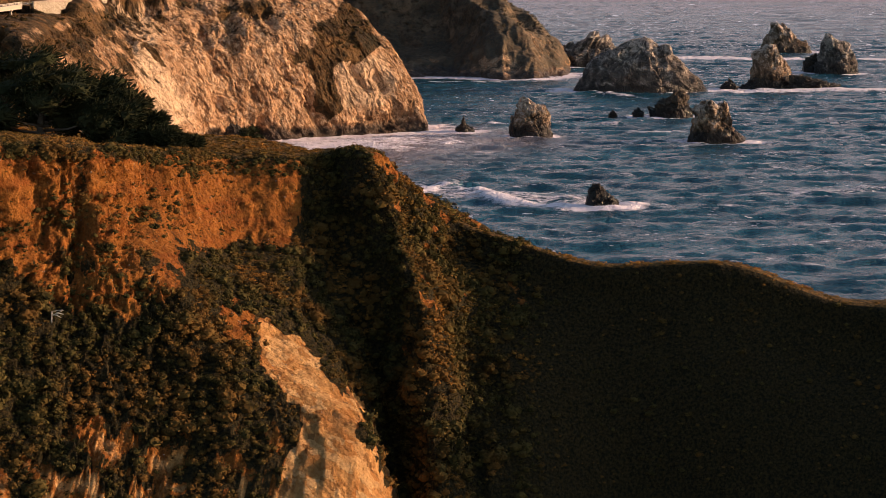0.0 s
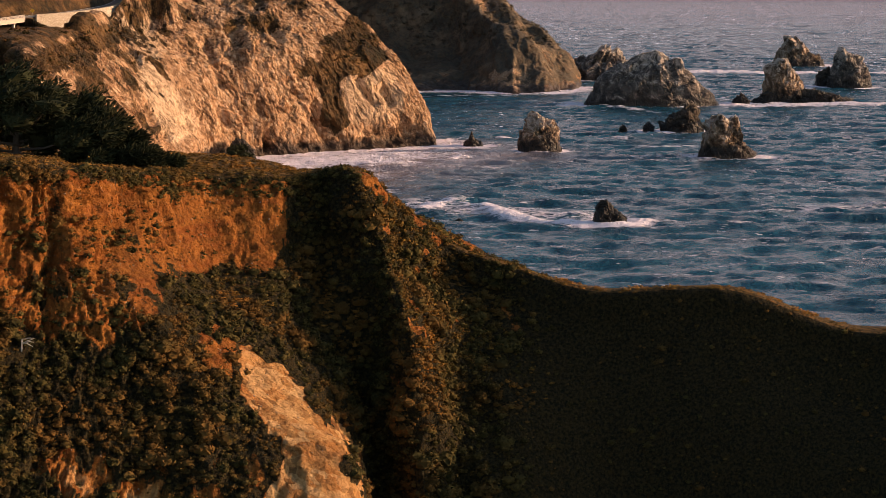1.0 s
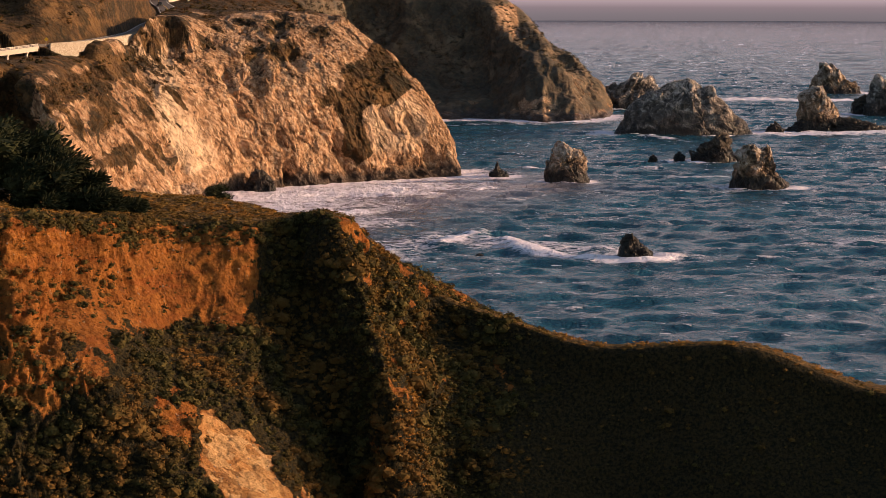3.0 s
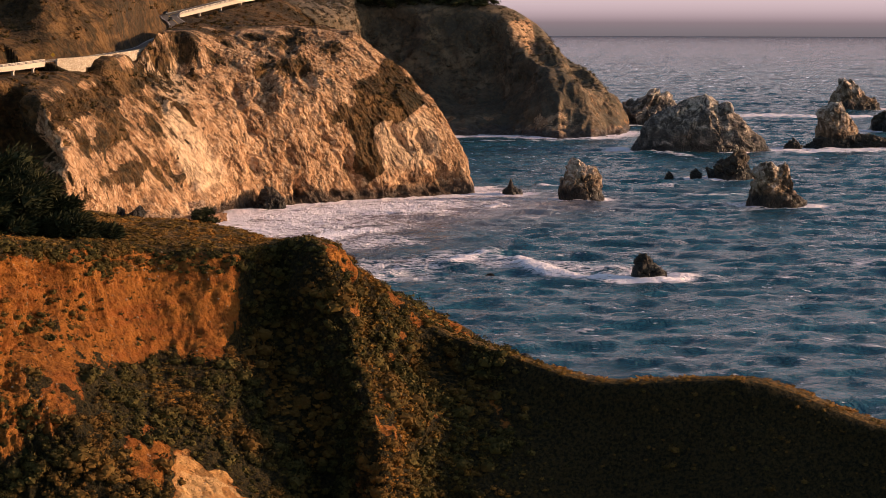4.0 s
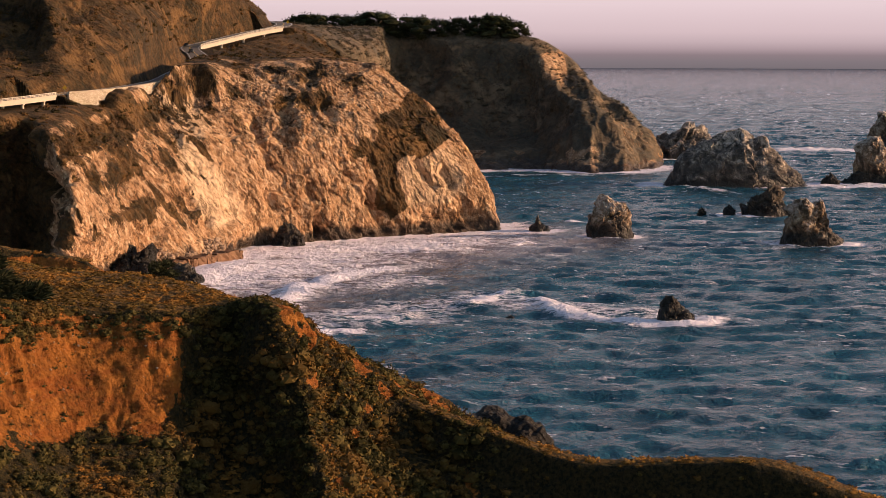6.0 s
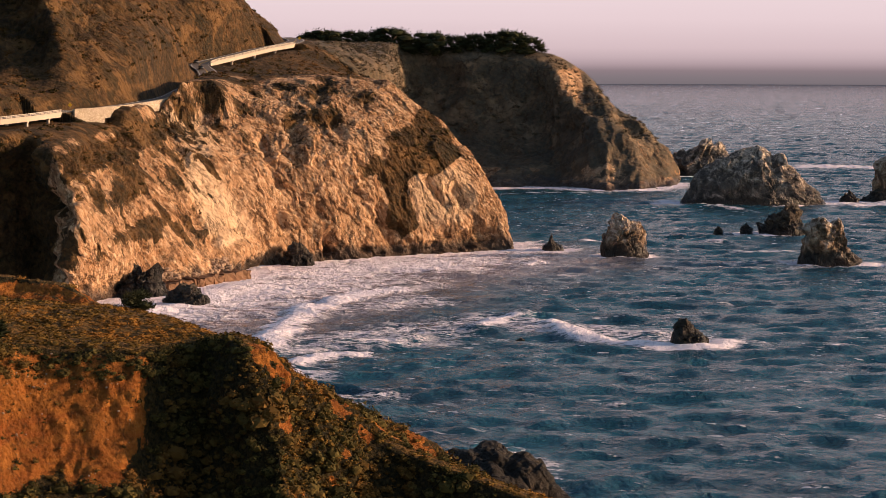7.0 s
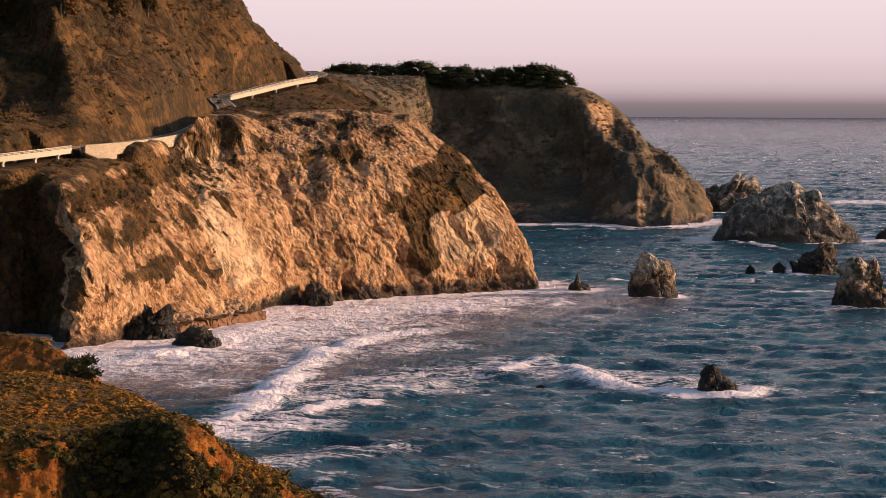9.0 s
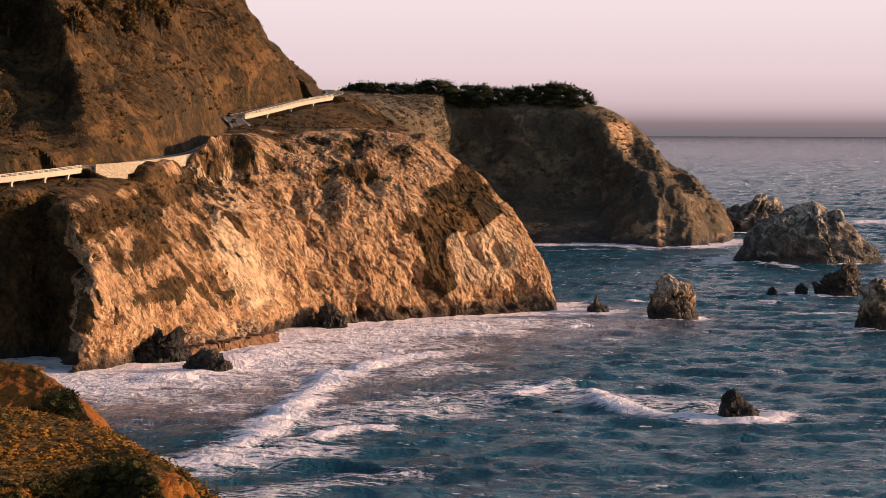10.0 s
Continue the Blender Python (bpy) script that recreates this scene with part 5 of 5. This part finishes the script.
def sprays(rng, centres, radii, count, wind, length):
    """Spiky cypress foliage round several crown lobes: thin pointed sprays, swept by the wind."""
    k = rng.integers(0, len(centres), count)
    d = rng.normal(size=(count, 3))
    d /= np.linalg.norm(d, axis=1, keepdims=True)
    base = centres[k] + d * radii[k] * (0.35 + 0.6 * rng.random((count, 1)))
    way = d * 0.7 + np.asarray(wind) + 0.35 * rng.normal(size=(count, 3))
    way /= np.linalg.norm(way, axis=1, keepdims=True)
    side = np.cross(way, rng.normal(size=(count, 3)))
    side /= np.linalg.norm(side, axis=1, keepdims=True) + 1e-9
    up = np.cross(side, way)
    L = length * (0.5 + rng.random((count, 1)))
    w = L * 0.16
    mid = base + way * L * 0.4
    v = np.stack([base, mid + side * w, mid - side * w, mid + up * w, base + way * L], 1)
    f = np.array([[0, 1, 3], [0, 3, 2], [0, 2, 1], [4, 3, 1], [4, 2, 3], [4, 1, 2]])
    faces = (f[None] + (np.arange(count) * 5)[:, None, None]).reshape(-1, 3)
    return v.reshape(-1, 3), faces


def cypress(x, y, ground, top, width, seed, label, wind=(0.75, 0, 0.35), count=1500, length=1.0, lobes=9, lean=0.12, low=0.10, leaf=None):
    rng = np.random.default_rng(seed)
    h = top - ground
    tree = new("cypress_tree")
    tree.location = (x, y, ground)
    tagged(tree, label, "tree")
    r0 = 0.045 * h + 0.05
    crown_at = []
    line = [(0, 0, -0.6), (0.2 * lean * h, 0.1, 0.25 * h), (0.7 * lean * h, 0, 0.55 * h), (lean * h * 1.1, 0, 0.82 * h)]
    part("trunk", to_mesh("trunk", tube(line, [r0, r0 * 0.8, r0 * 0.5, r0 * 0.2])), M_BARK, tree)
    for k in range(lobes):
        a = 2.4 * k + rng.random()
        rise = low + (0.80 - low) * (k + rng.random()) / lobes
        out = width * (0.25 + 0.33 * rng.random()) * (1.15 - 0.55 * rise)
        tip = (lean * h + out * math.cos(a) + 0.1 * h * rise, out * math.sin(a) * 0.8, h * (rise + 0.06))
        start = (lean * h * 0.6, 0, h * rise * 0.62)
        mid = tuple((s + t) / 2 + d for s, t, d in zip(start, tip, (0, 0, -0.04 * h)))
        part("limb", to_mesh("limb", tube([start, mid, tip], [r0 * 0.45, r0 * 0.28, r0 * 0.1], 5)), M_BARK, tree)
        crown_at.append(tip)
    crown_at.append((lean * h * 1.3, 0, h * 0.80))
    c = np.array(crown_at)
    rad = np.stack([width * (0.20 + 0.10 * rng.random(len(c))), width * (0.18 + 0.1 * rng.random(len(c))), h * (0.12 + 0.08 * rng.random(len(c)))], 1)
    v, f = sprays(rng, c, rad, count, wind, length)
    hv, hf, n = [], [], len(v)
    for q, r in zip(c, rad):
        hv.append(ICO_V * r * 0.72 * (0.7 + 0.5 * rng.random((len(ICO_V), 1))) + q)
        hf.append(ICO_F + n)
        n += len(ICO_V)
    part("crown", array_mesh("crown", np.concatenate([v, *hv]), np.concatenate([f, *hf]), smooth=False), leaf or M_CYPRESS, tree, "dark wind-swept foliage")
    return tree


def ground_at(V, x, y):
    d = (V[..., 0] - x) ** 2 + (V[..., 1] - y) ** 2
    return float(V[np.unravel_index(np.argmin(d), d.shape)][2])


M_MAT = leaf_material("mat_leaf", (0.050, 0.032, 0.009), (0.205, 0.116, 0.027), (0.330, 0.148, 0.031), 0.75)
M_HILL = leaf_material("hill_leaf", (0.022, 0.020, 0.008), (0.075, 0.048, 0.016), (0.120, 0.055, 0.017))
near_scrub()
hill_scrub()

WIND = "dark wind-swept cypress leaning over the bluff plateau"
for k, (x, y, top, width, count) in enumerate([(-53, 250, 68.0, 13, 2600), (-47, 244, 66.6, 11, 2600), (-42.5, 247, 65.2, 9, 2200), (-39.0, 242, 62.8, 7.0, 2000), (-35.8, 244, 61.0, 5.5, 1500), (-33.0, 241, 59.4, 4.4, 1200), (-30.2, 243, 58.0, 3.4, 900)]):
    g = ground_at(BLUFF[1], x, y)
    tagged(cypress(x, y, g - 0.3, top, width, 100 + k, WIND, count=round(count * 2.4), length=0.60, lobes=14), group="cypresses on the bluff")
g = ground_at(BLUFF[1], -26.4, 288)
cypress(-27.2, 288, g - 0.2, g + 3.5, 4.8, 120, "lone dark rounded wind-swept cypress bush at the plateau edge", count=4200, length=0.26, lobes=9, lean=0.05, wind=(0.5, 0, 0.3))
for k, (px_, top_h, w) in enumerate([(-149, 7, 14), (-139, 8.5, 18), (-121, 8, 14), (-108, 8.5, 13), (-99, 11, 20), (-86, 6.5, 9), (-73, 10.5, 18), (-58, 7, 11), (-47, 8, 11), (-35, 9, 14), (-23.5, 10.5, 15), (-13, 8, 12)]):
    y, w = 1408, w * 1.4
    g = min(ground_at(HEADLAND[1], px_, y), 83.0)
    tagged(cypress(px_, y, g - 4.0, g + 1.35 * top_h - 1.0, w, 140 + k, "far dark flat-topped cypress on the headland crest", count=1700, length=1.4, lobes=18, low=0.02, lean=0.05, wind=(0.4, 0, 0.25)), group="cypresses on the headland")


for k in range(110):
    rng = np.random.default_rng(300 + k)
    x, y = -235 + 72 * rng.random(), 850 + 125 * rng.random()
    g = ground_at(CLIFF[1], x, y)
    if 101 < g < 136:
        tagged(cypress(x, y, g - 0.6, g + 6 + 5 * rng.random(), 5 + 3.5 * rng.random(), 320 + k, "dark brown tree on the upper hillside", count=330, length=1.2, lobes=8, lean=0.04, wind=(0.1, 0, 0.4), low=0.2, leaf=M_HILL), group="trees on the hillside")


# ---- the coast road ----
def strip(name, lo, hi, a, b, lift, material, thick=0.25, label="", parent=None, every=1):
    """A band along the road from offset lo to hi (to the right of travel), between shares a and b."""
    i0, i1 = round(a * (len(ROAD) - 1)), round(b * (len(ROAD) - 1))
    P = ROAD[i0 : i1 + 1 : every]
    t = np.gradient(P, axis=0)
    r = np.stack([t[:, 1], -t[:, 0], 0 * t[:, 0]], 1)
    r /= np.linalg.norm(r, axis=1, keepdims=True)
    up = np.array([0, 0, 1.0])
    ring = np.stack([P + r * lo + up * (lift - thick), P + r * lo + up * lift, P + r * hi + up * lift, P + r * hi + up * (lift - thick)], 1)
    n = len(P)
    quads = [(4 * k + j, 4 * k + 4 + j, 4 * k + 4 + (j + 1) % 4, 4 * k + (j + 1) % 4) for k in range(n - 1) for j in range(4)]
    quads += [(0, 1, 2, 3), (4 * n - 1, 4 * n - 2, 4 * n - 3, 4 * n - 4)]
    me = array_mesh(name, ring.reshape(-1, 3), quads, smooth=False)
    return part(name, me, material, parent, label)


M_WHITE = plain("white_line", (0.72, 0.70, 0.66), 0.7, vary=0.1)
M_YELLOW = plain("yellow_line", (0.60, 0.38, 0.06), 0.7, vary=0.1)
M_RAIL = plain("rail_paint", (0.48, 0.42, 0.36), 0.7, vary=0.15)
road = tagged(strip("road", -4.3, 4.3, 0, 1, 0.0, M_ROAD), "worn grey asphalt two-lane coast road", "road", kind="structure")
for lo, hi, m in ((-3.75, -3.6, M_WHITE), (3.6, 3.75, M_WHITE), (-0.22, -0.1, M_YELLOW), (0.1, 0.22, M_YELLOW)):
    strip("line", lo, hi, 0, 1, 0.03, m, 0.02, parent=road)


def road_pose(share, offset):
    k = share * (len(ROAD) - 1)
    i = min(int(k), len(ROAD) - 2)
    q = ROAD[i] + (ROAD[i + 1] - ROAD[i]) * (k - i)
    t = ROAD[i + 1] - ROAD[i]
    t = t / np.linalg.norm(t)
    r = np.array([t[1], -t[0], 0]) / math.hypot(t[0], t[1])
    return q + r * offset, math.degrees(math.atan2(t[1], t[0]))


def box_bm(sx, sy, sz, bevel=0.0):
    bm = bmesh.new()
    bmesh.ops.create_cube(bm, size=1.0)
    bmesh.ops.scale(bm, vec=(sx, sy, sz), verts=bm.verts)
    if bevel:
        bmesh.ops.bevel(bm, geom=list(bm.edges), offset=bevel, segments=2, affect="EDGES")
    return bm


def viaduct(a, b, piers, label):
    thing = new("viaduct")
    tagged(thing, label, "bridge")
    strip("deck", -4.6, 5.0, a, b, -0.06, M_CONCRETE, 0.55, parent=thing)
    strip("girder", 3.9, 4.7, a, b, -0.62, M_CONCRETE, 0.95, parent=thing)
    strip("girder", -4.4, -3.6, a, b, -0.62, M_CONCRETE, 0.95, parent=thing)
    strip("kerb", 4.55, 5.0, a, b, 0.22, M_CONCRETE, 0.25, parent=thing)
    strip("handrail", 4.62, 4.92, a, b, 1.10, M_RAIL, 0.22, parent=thing)
    strip("midrail", 4.66, 4.86, a, b, 0.62, M_RAIL, 0.16, parent=thing)
    length = sum(np.linalg.norm(np.diff(ROAD[round(a * (len(ROAD) - 1)) : round(b * (len(ROAD) - 1)) + 1], axis=0), axis=1))
    me = to_mesh("post", box_bm(0.34, 0.26, 0.9, 0.03), False)
    me.materials.append(M_RAIL)
    count = int(length / 2.4)
    for k in range(count + 1):
        q, turn = road_pose(a + (b - a) * k / count, 4.77)
        ob = new("post", me)
        ob.parent, ob.matrix_basis = thing, pose(q[0], q[1], q[2] + 0.55, 0, 0, turn)
    for share in piers:
        for off in (4.2, -4.0):
            q, turn = road_pose(share, off)
            g = ground_at(CLIFF[1], q[0], q[1])
            h = max(3.0, q[2] - 1.5 - g + 2.5)
            pm = to_mesh("pier", box_bm(0.9, 0.9, h, 0.06), False)
            pm.materials.append(M_CONCRETE)
            ob = new("pier", pm)
            ob.parent, ob.matrix_basis = thing, pose(q[0], q[1], q[2] - 1.5 - h / 2, 0, 0, turn)
        q, turn = road_pose(share, 0.1)
        cm = to_mesh("cross_beam", box_bm(1.0, 9.6, 0.6, 0.05), False)
        cm.materials.append(M_CONCRETE)
        ob = new("cross_beam", cm)
        ob.parent, ob.matrix_basis = thing, pose(q[0], q[1], q[2] - 1.62, 0, 0, turn)
    return thing


viaduct(0.66, 0.842, (0.69, 0.725, 0.765, 0.805), "long curved pale concrete half-viaduct with posted railing on the hillside")
viaduct(0.04, 0.20, (0.07, 0.10, 0.13, 0.16, 0.185), "low sunlit concrete viaduct with railing along the cliff road")
retaining = tagged(new("retaining_wall"), "pale rubble-stone retaining wall with parapet below the coast road", "wall")
strip("wall_face", 4.5, 5.5, 0.222, 0.375, 0.55, M_STONE, 3.6, parent=retaining)
strip("footing", 4.8, 6.0, 0.225, 0.265, -2.4, M_STONE, 3.0, parent=retaining)
strip("coping", 4.4, 5.6, 0.222, 0.375, 0.78, M_STONE, 0.22, "weathered stone coping", retaining)


# ---- cars, signs and small things ----
M_PAINT = plain("car_paint", (0.05, 0.055, 0.06), 0.3, 0.3, 0.1)
M_GLASS = plain("car_glass", (0.02, 0.022, 0.025), 0.1, 0.0, 0.1)
M_TYRE = plain("tyre", (0.02, 0.02, 0.02), 0.9, vary=0.1)
M_RIM = plain("rim", (0.5, 0.5, 0.5), 0.35, 0.8, 0.1)
M_LAMP = plain("lamp_glass", (0.85, 0.84, 0.80), 0.15, 0.0, 0.05)
M_SIGN = plain("sign_yellow", (0.62, 0.36, 0.03), 0.5, vary=0.1)
M_POLE = plain("sign_post", (0.30, 0.27, 0.24), 0.6, 0.3, 0.2)


def car(share, offset, back, label):
    thing = new("car")
    bm = box_bm(4.4, 1.8, 0.75, 0.16)
    part("body", to_mesh("body", bm), M_PAINT, thing).location = (0, 0, 0.72)
    bm = box_bm(2.3, 1.6, 0.62, 0.02)
    for v in bm.verts:
        if v.co.z > 0:
            v.co.x *= 0.72
            v.co.y *= 0.84
    part("cabin", to_mesh("cabin", bm, False), M_GLASS, thing, "dark glazed cabin").location = (-0.2, 0, 1.34)
    part("roof", to_mesh("roof", box_bm(1.6, 1.34, 0.07, 0.03)), M_PAINT, thing).location = (-0.2, 0, 1.67)
    for x in (-1.35, 1.35):
        for y in (-0.82, 0.82):
            bm = bmesh.new()
            bmesh.ops.create_cone(bm, cap_ends=True, segments=18, radius1=0.34, radius2=0.34, depth=0.24, matrix=Matrix.Rotation(radians(90), 4, "X"))
            wheel = part("wheel", to_mesh("wheel", bm), M_TYRE, thing)
            wheel.location = (x, y, 0.34)
            bm = bmesh.new()
            bmesh.ops.create_cone(bm, cap_ends=True, segments=14, radius1=0.2, radius2=0.2, depth=0.27, matrix=Matrix.Rotation(radians(90), 4, "X"))
            part("rim", to_mesh("rim", bm), M_RIM, wheel)
    for y in (-0.66, 0.66):
        part("headlight", to_mesh("headlight", box_bm(0.12, 0.42, 0.2, 0.05)), M_LAMP, thing, "clear headlight").location = (2.17, y, 0.82)
    q, turn = road_pose(share, offset)
    thing.matrix_basis = pose(q[0], q[1], q[2] + 0.02, 0, 0, turn + (180 if back else 0))
    return tagged(thing, label, "car", "cars on the coast road")


car(0.600, -1.9, True, "dark car with clear headlights coming down the bend")
car(0.675, -1.9, True, "small dark car further up the bend of the road")


def road_sign(x, y, z, size, label):
    thing = tagged(new("road_sign"), label, "sign")
    thing.matrix_basis = pose(x, y, z, 0, 0, 10)
    part("post", to_mesh("post", box_bm(0.14, 0.14, 2.6, 0.02), False), M_POLE, thing).location = (0, 0, 1.2)
    bm = box_bm(size, 0.05, size, 0.02)
    bmesh.ops.rotate(bm, cent=(0, 0, 0), matrix=Matrix.Rotation(radians(45), 3, "Y"), verts=bm.verts)
    part("panel", to_mesh("panel", bm, False), M_SIGN, thing, "yellow diamond warning panel").location = (0, -0.12, 2.6)
    return thing


q, _ = road_pose(0.215, 5.0)
road_sign(q[0], q[1], q[2] - 0.3, 1.1, "yellow diamond warning sign beside the coast road")
q, _ = road_pose(0.855, 5.0)
road_sign(q[0], q[1], q[2] - 0.3, 1.1, "yellow diamond sign at the end of the viaduct")


def dead_branch():
    thing = tagged(new("dead_branch"), "bleached white dead branch lying in the dark scrub", "branch")
    thing.location = (-40.0, 211.9, 42.0)
    thing.scale = (1.35, 1.35, 1.35)
    m = plain("dead_wood", (0.62, 0.55, 0.46), 0.8, vary=0.15)
    part("stem", to_mesh("stem", tube([(0, 0, -0.6), (0.05, -0.1, 0.3), (0.1, -0.15, 0.75)], [0.07, 0.06, 0.04], 6)), m, thing)
    for a, b in (((0.05, -0.1, 0.35), (0.85, -0.3, 0.75)), ((0.1, -0.15, 0.7), (1.05, -0.3, 0.85)), ((0.07, -0.12, 0.5), (0.9, -0.4, 0.25)), ((0.4, -0.2, 0.52), (0.95, -0.2, 0.52))):
        c = tuple((s + t) / 2 + d for s, t, d in zip(a, b, (0, 0, 0.06)))
        part("twig", to_mesh("twig", tube([a, c, b], [0.045, 0.035, 0.015], 5)), m, thing)


dead_branch()


def rock_ledge():
    """The low ledge of squared blocks at the cliff's foot."""
    thing = tagged(new("rock_ledge"), "low ledge of squared brown rock at the cliff foot", "rock ledge")
    line = spline([(-118, 752, 0), (-112, 764, 0), (-106, 776, 0), (-101, 788, 0), (-95, 800, 0)], [4, 4, 4, 4], 0.5)
    rng = np.random.default_rng(31)
    cuts = np.cumsum(0.5 + rng.random(14))
    cuts = np.concatenate([[0], cuts / cuts[-1]]) * (len(line) - 1)
    at = np.stack([np.interp(cuts, np.arange(len(line)), line[:, k]) for k in range(3)], 1)
    for a, b in zip(at, at[1:]):
        d = b - a
        L = float(np.linalg.norm(d))
        tall = 3.6 + 1.0 * rng.random()
        bm = box_bm(L * 0.97, 10.0, tall)
        bmesh.ops.subdivide_edges(bm, edges=bm.edges, cuts=3, use_grid_fill=True)
        for v in bm.verts:
            v.co += Vector(rng.normal(size=3)) * 0.20
        ob = part("block", to_mesh("block", bm, False), M_BLOCK, thing)
        c = (a + b) / 2
        out = np.array([d[1], -d[0], 0]) / L
        ob.matrix_basis = pose(c[0] - out[0] * 4.0, c[1] - out[1] * 4.0, tall / 2 - 1.2, rng.normal() * 2, rng.normal() * 2, math.degrees(math.atan2(d[1], d[0])))


M_BLOCK = plain("ledge_rock", (0.15, 0.078, 0.042), 0.8, vary=0.5, scale=0.5)
rock_ledge()


def rubble():
    rng = np.random.default_rng(33)
    n = 320
    t, inland = rng.random(n), 3.0 + 7.0 * rng.random(n)
    p = np.stack([-118 + 23 * t - 0.9 * inland, 752 + 48 * t + 0.43 * inland, 2.9 + 0.55 * (inland - 3) + 0.3 * rng.random(n)], 1)
    s = (0.30 + 0.9 * rng.random(n) ** 2.5)[:, None] * np.array([1, 0.9, 0.75])
    lumps = [(ICO_V * (0.75 + 0.5 * rng.random((len(ICO_V), 1))), ICO_F) for _ in range(5)]
    scatter("boulder_rubble", p, s, lumps, M_BOULDER, "pale fallen boulders heaped on the ledge at the cliff foot", "rubble")


rubble()
